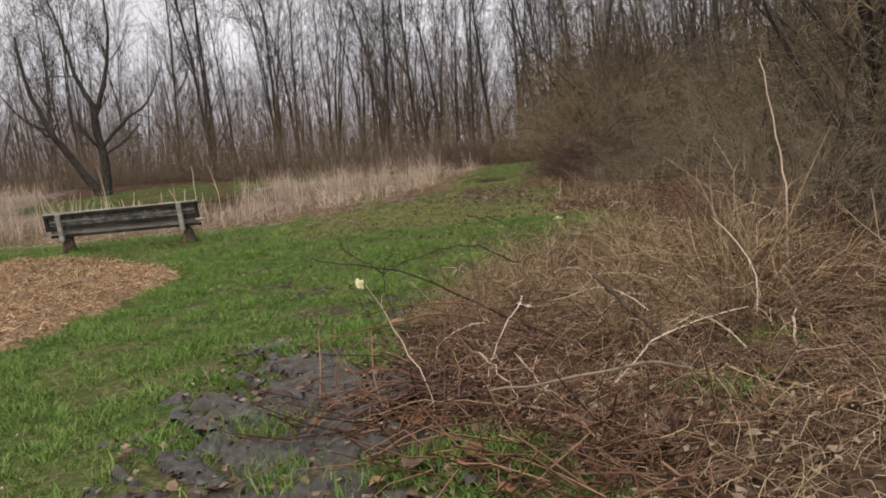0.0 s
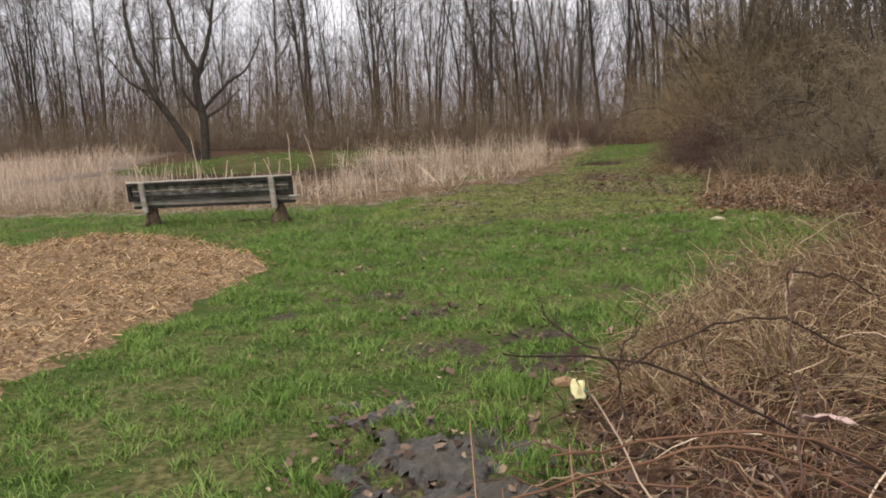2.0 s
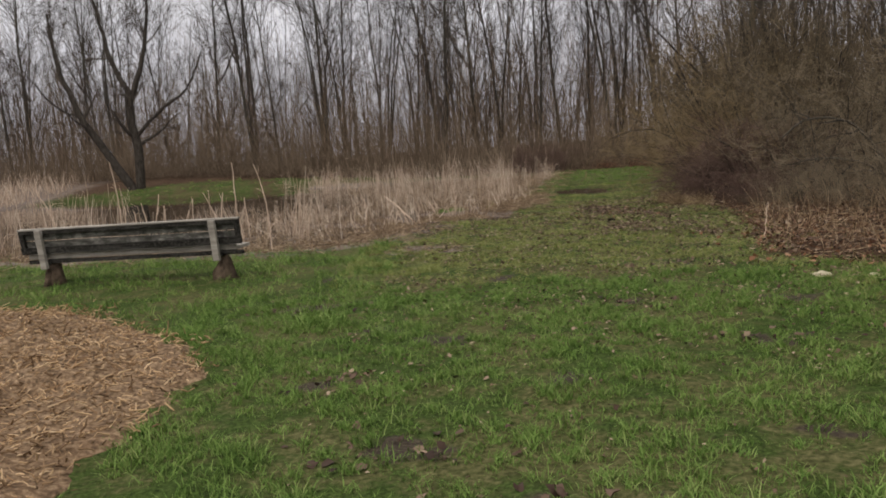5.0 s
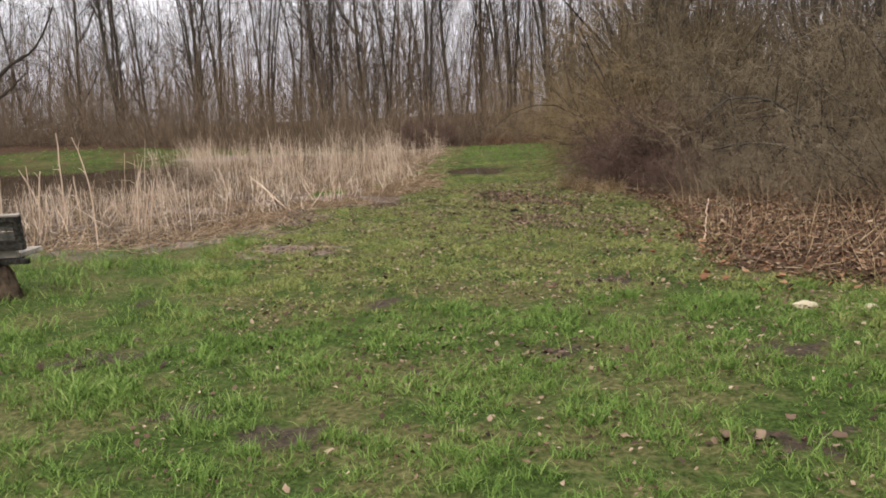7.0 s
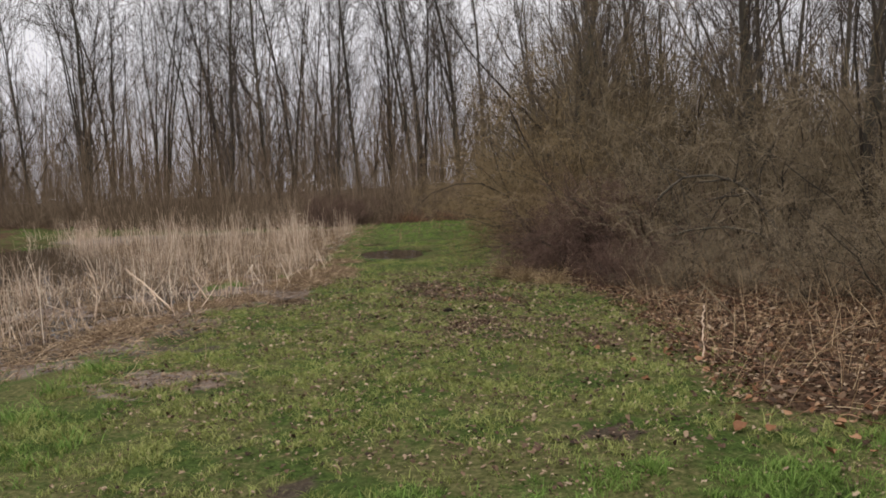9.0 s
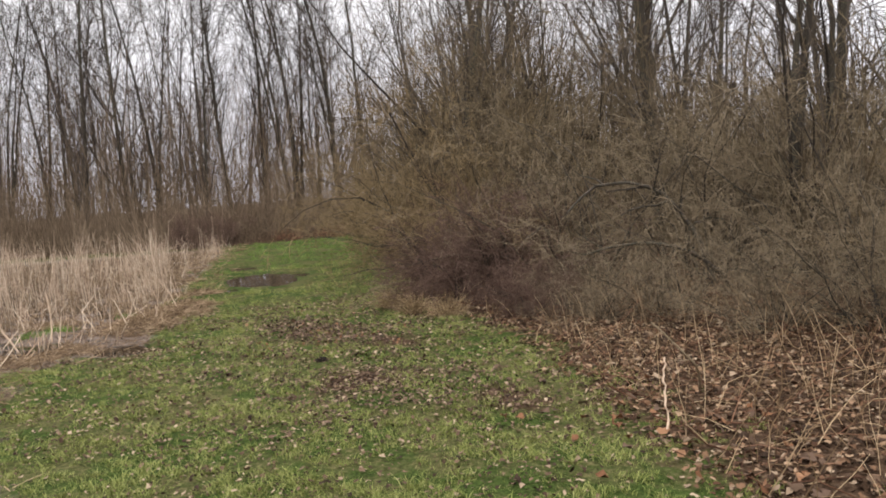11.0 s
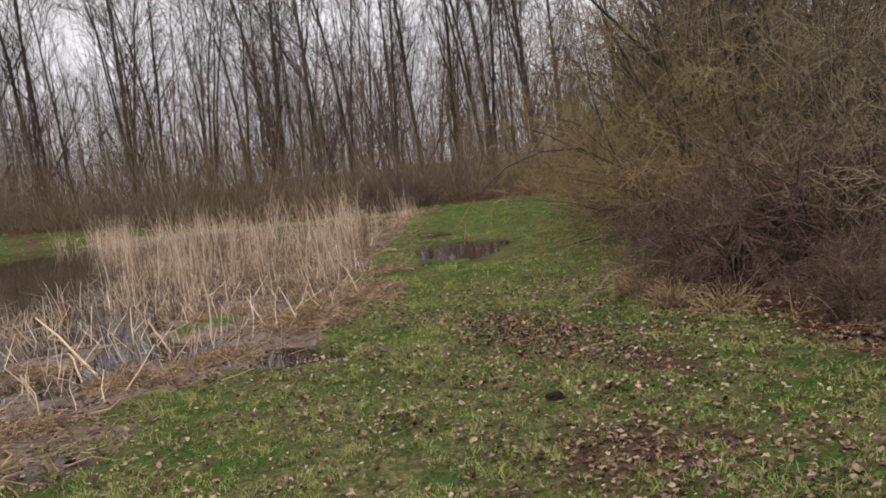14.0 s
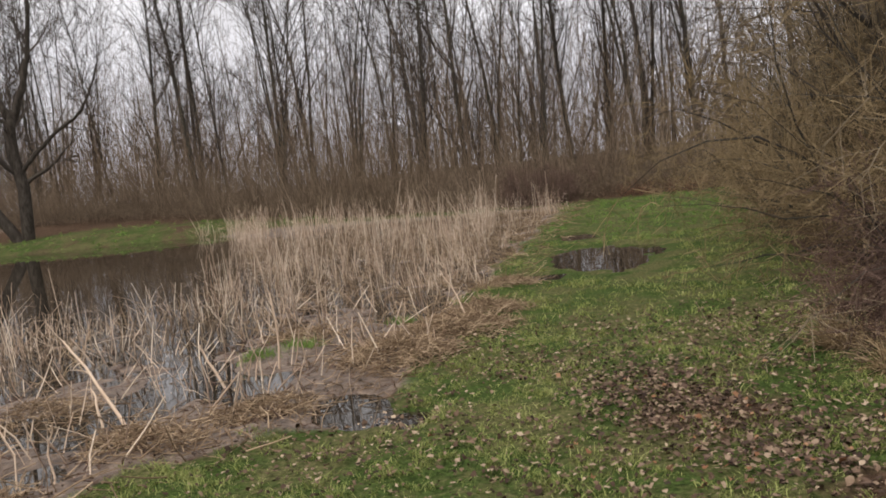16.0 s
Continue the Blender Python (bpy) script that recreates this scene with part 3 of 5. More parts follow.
def leaning_tree(x, y):
    """The old tree on the far bank: one upright trunk that forks, one trunk that leans out over the water."""
    root = new("bare_tree")
    lines = [([(0, 0, -0.3), (0.1, 0, 2.2), (-0.15, 0, 4.6), (0.05, 0.1, 5.6)], 0.30, 0.8), ([(0.05, 0.1, 5.5), (0.8, 0.3, 7.4), (1.3, 0.4, 10), (1.4, 0.2, 13)], 0.2, 0.2), ([(0.0, 0.1, 5.4), (-0.9, 0, 7.5), (-1.3, -0.2, 10), (-2.1, 0, 13)], 0.19, 0.2),
             ([(-0.2, -0.1, -0.3), (-1.6, -0.3, 2.0), (-2.9, -0.4, 4.4), (-3.9, -0.3, 7.0), (-4.4, 0, 10.5)], 0.30, 0.25), ([(0.05, 0, 3.0), (1.7, 0.2, 4.6), (3.4, 0.2, 5.8), (4.6, 0, 8.0)], 0.12, 0.25), ([(-2.9, -0.4, 4.4), (-4.4, -0.5, 5.2), (-6.2, -0.4, 7.6)], 0.09, 0.25)]
    P = np.stack([along(p, 12, 0.03) for p, a, b in lines])
    R = np.stack([a * np.linspace(1, b, 12) for p, a, b in lines])
    under("trunk", mesh_of("trunk", *tubes(P, R, 8), M_OLDBARK), root)
    LP, LR = shoots(P, R, 7, 0.35, 1.0, 40, 1.4, 3.6, 6, 0.16, 0.06, 0.4, 0.25)
    BP, BR = shoots(LP, LR, 5, 0.2, 1.0, 40, 0.7, 1.8, 4, 0.18, 0.05, 0.55, 0.3)
    WP, WR = shoots(BP, BR, 5, 0.2, 1.0, 40, 0.3, 1.0, 3, 0.2, 0.03, 0.6, 0.5)
    crown_of("crown", [tubes(LP, LR, 4), tubes(BP, np.maximum(BR, 0.008), 3), tubes(WP, np.maximum(WR, 0.006), 3)], M_TWIG, root)
    root.matrix_basis = at_ground(x, y)
    tagged(root, "old dark tree leaning over the far pond bank", "tree", "bare trees at the wood's edge")


leaning_tree(-21.2, 53.6)

# the dense wood behind and its undergrowth, past counting
N = 300
fx = rng.uniform(-110, 75, N)
fy = np.interp(fx, WOOD_X, WOOD_Y) + rng.uniform(20, 75, N)
FP, FR = grow(np.stack([fx, fy, height(fx, fy) - 0.2], -1), np.stack([rng.normal(0, 0.05, N), rng.normal(0, 0.05, N), np.ones(N)], -1), rng.uniform(12, 19, N), rng.uniform(0.06, 0.16, N), 7, 0.035, 0.03, 0.15)
F2, F2R = shoots(FP, FR, 10, 0.12, 0.95, 36, 1.5, 4.5, 4, 0.12, 0.1, 0.45, 0.3)
F3, F3R = shoots(F2, F2R, 4, 0.2, 1.0, 38, 0.8, 2.2, 2, 0.12, 0.08, 0.6, 0.4)
tagged(under("far_woods", mesh_of("far_woods", *joined([tubes(FP, FR, 4), tubes(F2, np.maximum(F2R, 0.017), 3), tubes(F3, np.maximum(F3R, 0.013), 3)]), M_TWIG)), "dense bare winter woodland behind the pond", "woods", kind="stuff")


def thicket(x, y, tall, per, rad, lo=0.4, hi=1.3, spread=40):
    n = len(x)
    P, R = grow(np.stack([x, y, height(x, y) - 0.05], -1), np.stack([rng.normal(0, 0.22, n), rng.normal(0, 0.22, n), np.ones(n)], -1), tall, np.asarray(rad), 3, 0.12, 0.05, 0.5)
    Q, S = shoots(P, R, per, 0.05, 1.0, spread, lo, hi, 2, 0.2, 0.06, 0.75, 0.5)
    return joined([tubes(P, R, 3), tubes(Q, S, 3)])


N = 17000
ux = rng.uniform(-75, 30, N)
uy = np.interp(ux, WOOD_X, WOOD_Y) + np.where(rng.uniform(size=N) < 0.3, rng.uniform(-0.4, 4.0, N), rng.gamma(2.2, 7.5, N)) - 0.7
keep = ~((ux > 3.4) & (ux < 8) & (uy < 46.5))
ux, uy = ux[keep], uy[keep]
tall = rng.uniform(1.2, 6.4, len(ux)) * (1.2 + 0.45 * wave(ux, uy, 7.0, 61) + 0.35 * wave(ux, uy, 2.6, 62)) * np.clip(np.where((ux > -1) & (ux < 10), 0.24, np.where(ux < -9, 0.34, 0.32)) + (uy - np.interp(ux, WOOD_X, WOOD_Y)) / 9.5, 0.22, 2.1)
tagged(under("undergrowth", mesh_of("undergrowth", *thicket(ux, uy, tall, 8, rng.uniform(0.006, 0.016, len(ux)), 0.35, 1.2, 52), M_BROWN)), "dense brown leafless undergrowth along the wood's edge", "undergrowth", kind="stuff")
N = 6200
ux = rng.uniform(5, 24, N)
uy = rng.uniform(4, 46, N)
keep = ux > side_x(uy) + 3.0 + 1.2 * rng.uniform(size=N)
ux, uy = ux[keep], uy[keep]
tagged(under("hedge_undergrowth", mesh_of("hedge_undergrowth", *thicket(ux, uy, rng.uniform(1.2, 4.4, len(ux)), 6, rng.uniform(0.006, 0.014, len(ux))), M_HEDGE)), "brown leafless saplings and brush behind the hedge", "undergrowth", kind="stuff")


# ---- shrubs of the hedge ----
def shrub_thing(label, wide, tall, stems, mat, droop=-0.05, fine=7, start=0.25, each=13, rad=0.0024):
    root = new("bare_shrub")
    az = rng.uniform(0, 6.28, stems)
    out = rng.uniform(0.1, 1.1, stems) * wide / tall
    base = np.stack([np.cos(az), np.sin(az), np.zeros(stems)], -1) * rng.uniform(0.05, start, stems)[:, None] * wide
    base[:, 2] = -0.15
    way = np.stack([np.cos(az) * out, np.sin(az) * out, np.ones(stems)], -1)
    P, R = grow(base, way, tall * rng.uniform(0.6, 1.15, stems), rng.uniform(0.006, 0.018, stems), 8, 0.2, droop, 0.12)
    Q, S = shoots(P, R, each, 0.08, 1.0, 54, 0.35, 1.15, 5, 0.36, -0.02, 0.28, 0.4)
    W, X = shoots(Q, S, fine + 2, 0.1, 1.0, 55, 0.08, 0.42, 2, 0.25, 0.0, 0.6, 0.5)
    under("trunk", mesh_of("trunk", *tubes(P, R, 5), M_BARK), root)
    crown_of("crown", [tubes(Q, np.maximum(S, rad * 1.4), 3), tubes(W, np.maximum(X, rad), 3)], mat, root)
    return tagged(root, label, "shrub", "hedge shrubs")


shrub_masters = {
    "grey": shrub_thing("dense grey-brown leafless shrub with tangled arching twigs", 1.9, 3.0, 34, M_TWIG_GREY, -0.10),
    "brown": shrub_thing("tall brown leafless shrub in the hedge", 1.7, 3.4, 30, M_HEDGE, -0.03),
    "olive": shrub_thing("olive-brown shrub with fine budding twigs", 2.1, 3.0, 38, M_TWIG_OLIVE, -0.08, 8),
    "dark": shrub_thing("low dark purplish-brown dense shrub", 1.1, 1.5, 34, M_TWIG_DARK, -0.08, 8),
    "red": shrub_thing("low reddish-brown bramble thicket", 1.5, 1.2, 24, M_TWIG_RED, -0.26, 7),
}
started = []


def shrub(kind, x, y, size=1.0, turn=0.0, tall=1.0):
    m = at_ground(x, y, turn)
    ob = shrub_masters[kind] if kind not in started else copy_thing(shrub_masters[kind], m)
    started.append(kind)
    ob.matrix_basis = m @ Matrix.Diagonal((size, size, size * tall, 1))
    return ob


HEDGE = [("dark", 3.75, 23.2, 1.0, 0, 1.0), ("dark", 4.5, 22.7, 1.1, 80, 1.1), ("olive", 5.0, 25.6, 1.1, 10, 1.1), ("olive", 5.5, 28.6, 1.15, 100, 1.1), ("olive", 6.0, 32.0, 1.15, 200, 1.0), ("olive", 7.0, 36, 1.15, 300, 1.05), ("olive", 8.4, 40.0, 1.0, 40, 1.0),
         ("brown", 9.6, 43.5, 0.9, 0, 0.9), ("dark", 2.6, 45.6, 0.85, 30, 1.1), ("dark", 1.4, 46.2, 0.9, 70, 1.2), ("red", 5.4, 46.4, 0.7, 0, 0.8), ("red", 7.0, 45.6, 0.8, 0, 0.8), ("brown", 8.6, 46.0, 0.6, 50, 0.8),
         ("grey", 5.5, 22.3, 1.1, 30, 1.0), ("grey", 6.8, 21.2, 1.1, 150, 1.05), ("grey", 7.4, 18.9, 1.1, 260, 1.05), ("brown", 6.6, 24.8, 1.2, 60, 1.15), ("brown", 8.6, 22.6, 1.2, 160, 1.0), ("brown", 7.4, 28.6, 1.25, 10, 1.1), ("brown", 9.6, 19.0, 1.2, 300, 0.95), ("olive", 5.0, 24.0, 0.8, 220, 1.2), ("olive", 4.9, 26.6, 1.1, 150, 1.45), ("brown", 6.2, 26.6, 1.25, 250, 1.5), ("brown", 5.7, 24.4, 1.1, 310, 1.5),
         ("olive", 7.6, 16.9, 0.85, 70, 0.9), ("brown", 9.8, 15.8, 1.1, 200, 1.1), ("grey", 6.4, 14.4, 0.9, 320, 1.0), ("brown", 8.0, 11.6, 1.1, 130, 1.1), ("grey", 5.2, 12.0, 0.9, 230, 1.0), ("brown", 6.2, 9.8, 1.1, 20, 1.1),
         ("grey", 4.2, 9.9, 0.85, 100, 0.95), ("brown", 5.2, 7.8, 1.0, 290, 1.1), ("grey", 3.5, 7.6, 0.7, 190, 0.9), ("brown", 6.2, 6.6, 1.2, 45, 1.3), ("brown", 7.6, 9.4, 1.3, 145, 1.3), ("brown", 5.6, 11.0, 1.1, 95, 1.3), ("brown", 4.5, 5.4, 1.0, 60, 1.0),
         ("red", 2.4, 5.6, 0.7, 0, 0.7), ("red", 1.4, 7.0, 0.6, 100, 0.65), ("red", 3.0, 8.6, 0.9, 200, 0.9), ("red", 2.2, 8.0, 0.7, 40, 0.7), ("red", 4.0, 11.0, 0.75, 150, 0.75), ("red", 4.4, 14.0, 0.6, 10, 0.5), ("grey", 4.9, 19.6, 0.55, 40, 0.8), ("grey", 4.2, 19.9, 0.42, 90, 0.75), ("grey", 5.0, 18.0, 0.5, 10, 0.75), ("brown", 5.2, 16.2, 0.45, 200, 0.7), ("grey", 5.6, 17.2, 0.7, 300, 0.9), ("dark", 3.9, 20.9, 0.6, 250, 0.9), ("brown", 5.6, 28.8, 1.25, 33, 1.45), ("brown", 6.6, 31.4, 1.3, 210, 1.4), ("brown", 7.4, 34.4, 1.2, 120, 1.3)]
for row in HEDGE:
    shrub(*row)


# ---- reeds ----
def scatter(n, x0, x1, y0, y1, test):
    x, y = rng.uniform(x0, x1, n), rng.uniform(y0, y1, n)
    k = test(x, y)
    return x[k], y[k]


def reed_test(x, y):
    r, p = reed_r(x, y), inside(POND, x, y)
    dens = np.clip(0.5 + 0.6 * wave(x, y, 2.6, 21), 0.08, 1) * np.where(y > 28, np.clip((r - 0.05) / 0.7, 0.1, 1), np.clip((r - 0.35) / 1.8, 0.05, 1)) * (p < 0.1) * np.where(y > 33, 0.55, 1.0)
    dens = dens * np.where(np.hypot((x + 2.2) / 2.3, (y - 24.6) / 3.0) < 1, 0.12, 1.0) * np.where((y < 23) & (x < -2.4), np.clip((r - 1.2) / 0.8, 0.03, 1), 1) * np.where((x < -2.2) & (x > -9) & (y > 21) & (y < 30), np.where(x < -4.5, 0.7, 0.45), 1)
    return (r > 0.25) & (rng.uniform(size=x.shape) < dens)


cx, cy = scatter(6200, -46, 3.0, 18.3, 50, reed_test)
many = rng.integers(3, 17, len(cx))
who = np.repeat(np.arange(len(cx)), many)
n = len(who)
spot = np.stack([cx[who], cy[who]], -1) + rng.normal(0, 0.16, (n, 2))
clump_lean = rng.normal(0, 0.09, (len(cx), 2))[who]
clump_tall = (rng.uniform(0.45, 1.2, len(cx)) * np.clip(0.8 + (reed_r(cx, cy) - 1) * 0.2, 0.55, 1.1) * np.where((cx < -2.2) & (cx > -9) & (cy > 21) & (cy < 29), rng.choice([0.45, 0.6, 0.9], len(cx)), 1))[who]
fallen = np.where(rng.uniform(size=n) < 0.07, 0.9, 0.09)[:, None]
RP, RR = grow(np.concatenate([spot, (height(spot[:, 0], spot[:, 1]) - 0.05)[:, None]], 1), np.concatenate([clump_lean + rng.normal(0, 1, (n, 2)) * fallen, np.ones((n, 1))], 1), clump_tall * rng.uniform(0.45, 1.25, n) * np.where(rng.uniform(size=n) < 0.03, 1.6, 1), rng.uniform(0.0026, 0.008, n), 3, 0.09, 0, 0.5)
LP_, LR_ = shoots(RP, RR, 1, 0.1, 0.95, 40, 0.25, 0.7, 3, 0.25, -0.3, 0.8, 0.3)
tagged(under("reeds", mesh_of("reeds", *joined([tubes(RP, RR, 3), tubes(LP_, LR_, 3)]), M_REED)), "dense dead straw-coloured reeds standing in the pond", "reeds", kind="stuff")


fx_, fy_ = scatter(5200, -62, -17, 26, 61, lambda x, y: (inside(POND, x, y) < -0.6) & (y < np.interp(x, WOOD_X, WOOD_Y) + 1) & (rng.uniform(size=x.shape) < 0.7 + 0.5 * wave(x, y, 5.0, 27)) & ~((y > 49.5) & (x > -27)))
who = np.repeat(np.arange(len(fx_)), 5)
n = len(who)
fx_, fy_ = fx_[who] + rng.normal(0, 0.25, n), fy_[who] + rng.normal(0, 0.25, n)
tagged(under("reeds", mesh_of("reeds", *tubes(*grow(np.stack([fx_, fy_, height(fx_, fy_) - 0.03], -1), np.concatenate([rng.normal(0, 0.3, (n, 2)), np.ones((n, 1))], 1), rng.uniform(0.3, 1.3, n), rng.uniform(0.006, 0.016, n), 3, 0.12, -0.04, 0.5), 3), M_REED)), "straw-coloured dead reeds and tall grass beyond the pond", "reeds", kind="stuff")

sx_, sy_ = scatter(2400, -7.5, 0.4, 21.0, 29.5, lambda x, y: (reed_r(x, y) > 0.25) & (rng.uniform(size=x.shape) < 0.35 + 0.5 * wave(x, y, 1.4, 26)))
n = len(sx_)
tagged(under("reed_stubs", mesh_of("reed_stubs", *tubes(*grow(np.stack([sx_, sy_, height(sx_, sy_) - 0.03], -1), np.concatenate([rng.normal(0, 0.55, (n, 2)), np.ones((n, 1))], 1), rng.uniform(0.08, 0.5, n), rng.uniform(0.003, 0.009, n), 3, 0.1, 0, 0.6), 4), M_REED)), "short broken reed stubs leaning in the mud", "reeds", kind="stuff")


bx_, by_ = scatter(17000, -17, 2.6, 19.0, 42, lambda x, y: (reed_r(x, y) > 0.5) & (inside(POND, x, y) < 0.1) & (rng.uniform(size=x.shape) < np.clip(0.45 + 0.6 * wave(x, y, 1.7, 28), 0.05, 1)) & (np.hypot((x + 2.6) / 1.9, (y - 23.8) / 2.2) > 1))
n = len(bx_)
tagged(under("reed_undergrowth", mesh_of("reed_undergrowth", *tubes(*grow(np.stack([bx_, by_, np.maximum(height(bx_, by_), WATER) - 0.03], -1), np.concatenate([rng.normal(0, 0.6, (n, 2)), np.ones((n, 1))], 1), rng.uniform(0.15, 0.6, n), rng.uniform(0.003, 0.008, n), 4, 0.3, -0.12, 0.4), 3), M_STRAW)), "low brown matted dead leaves at the foot of the reeds", "reeds", kind="stuff")


def litter_test(x, y):
    r = reed_r(x, y)
    mats = np.clip(0.9 * np.exp(-np.abs(r - 0.6) / 0.6) * np.clip(0.25 + 1.3 * wave(x, y, 2.6, 24), 0.03, 1) + 0.05 + 0.3 * (wave(x, y, 1.6, 23) > 0.3), 0, 1)
    front = (y < 21.5) & (r > -0.9) & (r < 2.4) & (x < -2)
    return (r > -0.9) & (r < 3.2) & (rng.uniform(size=x.shape) < np.where(front, np.maximum(mats, 0.6 * np.clip(0.9 + r, 0, 1)), np.where(r > -0.3, mats, 0))) & (inside(POND, x, y) < 0)


def strewn(x, y, lo, hi, thick, up=0.06):
    n = len(x)
    az = rng.uniform(0, 6.28, n)
    return grow(np.stack([x, y, np.maximum(height(x, y), WATER) + rng.uniform(0.0, up, n)], -1), np.stack([np.cos(az), np.sin(az), rng.normal(0.05, 0.14, n)], -1), rng.uniform(lo, hi, n), rng.uniform(thick * 0.5, thick, n), 3, 0.32, -0.04, 0.6)


mx_, my_ = scatter(60000, -16, 3.2, 17.2, 46, litter_test)
tagged(under("reed_litter", mesh_of("reed_litter", *tubes(*strewn(mx_, my_, 0.08, 0.42, 0.0075), 3), M_STRAW)), "flattened straw litter of broken reeds at the water's edge", "reed litter", kind="stuff")


for k, (px, py, pr, pn) in enumerate(((-0.75, 24.35, 0.5, 1500), (-0.3, 25.3, 0.55, 1700), (0.0, 26.3, 0.45, 1100), (-1.65, 23.1, 0.35, 600), (-2.3, 22.4, 0.35, 500), (-3.1, 21.4, 0.45, 700), (-3.3, 20.2, 0.5, 700), (0.25, 28.2, 0.4, 700), (-2.0, 25.9, 0.35, 400), (-3.7, 23.6, 0.4, 400))):
    a, q = rng.uniform(0, 6.28, pn), pr * np.sqrt(rng.uniform(size=pn)) * rng.uniform(0.7, 1.2, pn)
    x, y = px + np.cos(a) * q * 1.2, py + np.sin(a) * q
    MP, MR = strewn(x, y, 0.05, 0.2, 0.0055, 0.04)
    MP[..., 2] += (0.13 * np.clip(1 - q / pr, 0, 1) * rng.uniform(0.3, 1, pn))[:, None]
    MP -= np.array([px, py, 0.0])
    tagged(under("straw_mat", mesh_of("straw_mat", *tubes(MP, MR, 3), M_STRAW), m=pose(px, py, 0)), "heaped mat of broken brown reed straw", "straw mat", "straw mats at the water's edge", kind="stuff")


x, y = scatter(2600, -5, 0.6, 19, 28.5, lambda x, y: (reed_r(x, y) > 0.05) & (height(x, y) > WATER - 0.01))
tagged(under("mud_debris", mesh_of("mud_debris", *tubes(*strewn(x, y, 0.03, 0.2, 0.007, 0.02), 3), M_TWIG_DARK)), "dark rotting stalk bits lying on the mud", "reed litter", kind="stuff")


def reed_stalk(points, r, label):
    """A single thick reed that stands or leans by itself."""
    p = along(points, 7, 0.006)
    p[:, 2] += height(p[0, 0], p[0, 1])
    line = p[None] - p[0]
    me = mesh_of("reed_stalk", *tubes(line, r * np.linspace(1, 0.55, 7)[None], 5), M_REED)
    ob = under("reed_stalk", me, m=Matrix.Translation(p[0]))
    side, rad = shoots(line, r * np.linspace(1, 0.55, 7)[None], 2, 0.5, 0.95, 30, 0.15, 0.35, 4, 0.15, -0.25, 0.7, 0.3)
    crown_of("dry_leaf", [tubes(side, rad, 3)], M_REED, ob)
    tagged(ob, label, "reed", "single reed stalks in the shallows")


for pts, r, lab in (([(-1.93, 24.6, -0.05), (-1.92, 24.62, 0.35), (-1.95, 24.65, 0.72)], 0.014, "upright pale broken reed stalk in shallow water"), ([(-2.25, 24.1, -0.05), (-2.4, 24.15, 0.2), (-2.52, 24.2, 0.42)], 0.016, "short pale reed stump leaning over the mud"),
                    ([(-2.75, 23.1, -0.03), (-3.1, 23.4, 0.3), (-3.5, 23.7, 0.62)], 0.018, "pale broken reed leaning across shallow water"), ([(-2.95, 23.1, -0.03), (-3.02, 23.2, 0.2), (-3.1, 23.3, 0.3)], 0.013, "short broken reed stub in the mud"),
                    ([(-3.9, 23.0, -0.05), (-3.85, 23.1, 0.45), (-4.0, 23.2, 0.85)], 0.012, "upright pale reed stalk in the shallows"), ([(-2.6, 21.75, 0), (-2.63, 21.8, 0.2), (-2.58, 21.8, 0.36)], 0.008, "thin dry stem at the muddy edge"),
                    ([(-2.95, 21.9, 0), (-2.98, 22.0, 0.24), (-3.1, 22.05, 0.42)], 0.008, "thin dry stem at the muddy edge"), ([(-0.15, 25.6, 0), (-0.25, 25.7, 0.3), (-0.4, 25.8, 0.55)], 0.01, "dry reed stalk in a straw tuft"),
                    ([(-7.9, 19.6, 0), (-7.85, 19.7, 0.9), (-7.95, 19.7, 1.75)], 0.012, "tall pale reed stalk behind the bench"), ([(-5.1, 19.4, 0), (-5.15, 19.5, 0.9), (-5.3, 19.5, 1.6)], 0.012, "tall pale reed stalk behind the bench"), ([(-9.3, 20.3, 0), (-9.5, 20.4, 0.8), (-9.8, 20.4, 1.4)], 0.012, "tall pale reed stalk behind the bench")):
    reed_stalk(pts, r, lab)
reed_pick = random.Random(17)
for i in range(22):
    px, py, tall = reed_pick.uniform(-8.6, -4.6), reed_pick.uniform(20.6, 22.8), reed_pick.uniform(0.5, 1.15)
    dx, dy = reed_pick.gauss(0, 0.16), reed_pick.gauss(0, 0.1)
    tall *= 1.45 if i % 7 == 0 else 1.0
    reed_stalk([(px, py, -0.05), (px + dx * 0.4, py + dy * 0.4, tall * 0.5), (px + dx, py + dy, tall)], reed_pick.uniform(0.011, 0.018), "thick pale reed stalk at the edge of the pond")


# ---- grass ----
def blades(x, y, tall, width, lean):
    n = len(x)
    az, tw = rng.uniform(0, 6.28, n), rng.uniform(0, 6.28, n)
    side = np.stack([np.cos(az), np.sin(az), np.zeros(n)], -1) * (width / 2)[:, None]
    tip = np.stack([np.cos(tw) * lean, np.sin(tw) * lean, np.ones(n)], -1)
    b = np.stack([x, y, height(x, y) - 0.01], -1)
    mid = b + tip * np.array([0.35, 0.35, 0.6]) * tall[:, None]
    top = b + tip * tall[:, None]
    v = np.stack([b - side, b + side, mid - side * 0.8, mid + side * 0.8, top], 1).reshape(-1, 3)
    o = (np.arange(n) * 5)[:, None, None]
    f = (np.array([[0, 1, 3], [0, 3, 2], [2, 3, 4]])[None] + o).reshape(-1, 3)
    return v, f


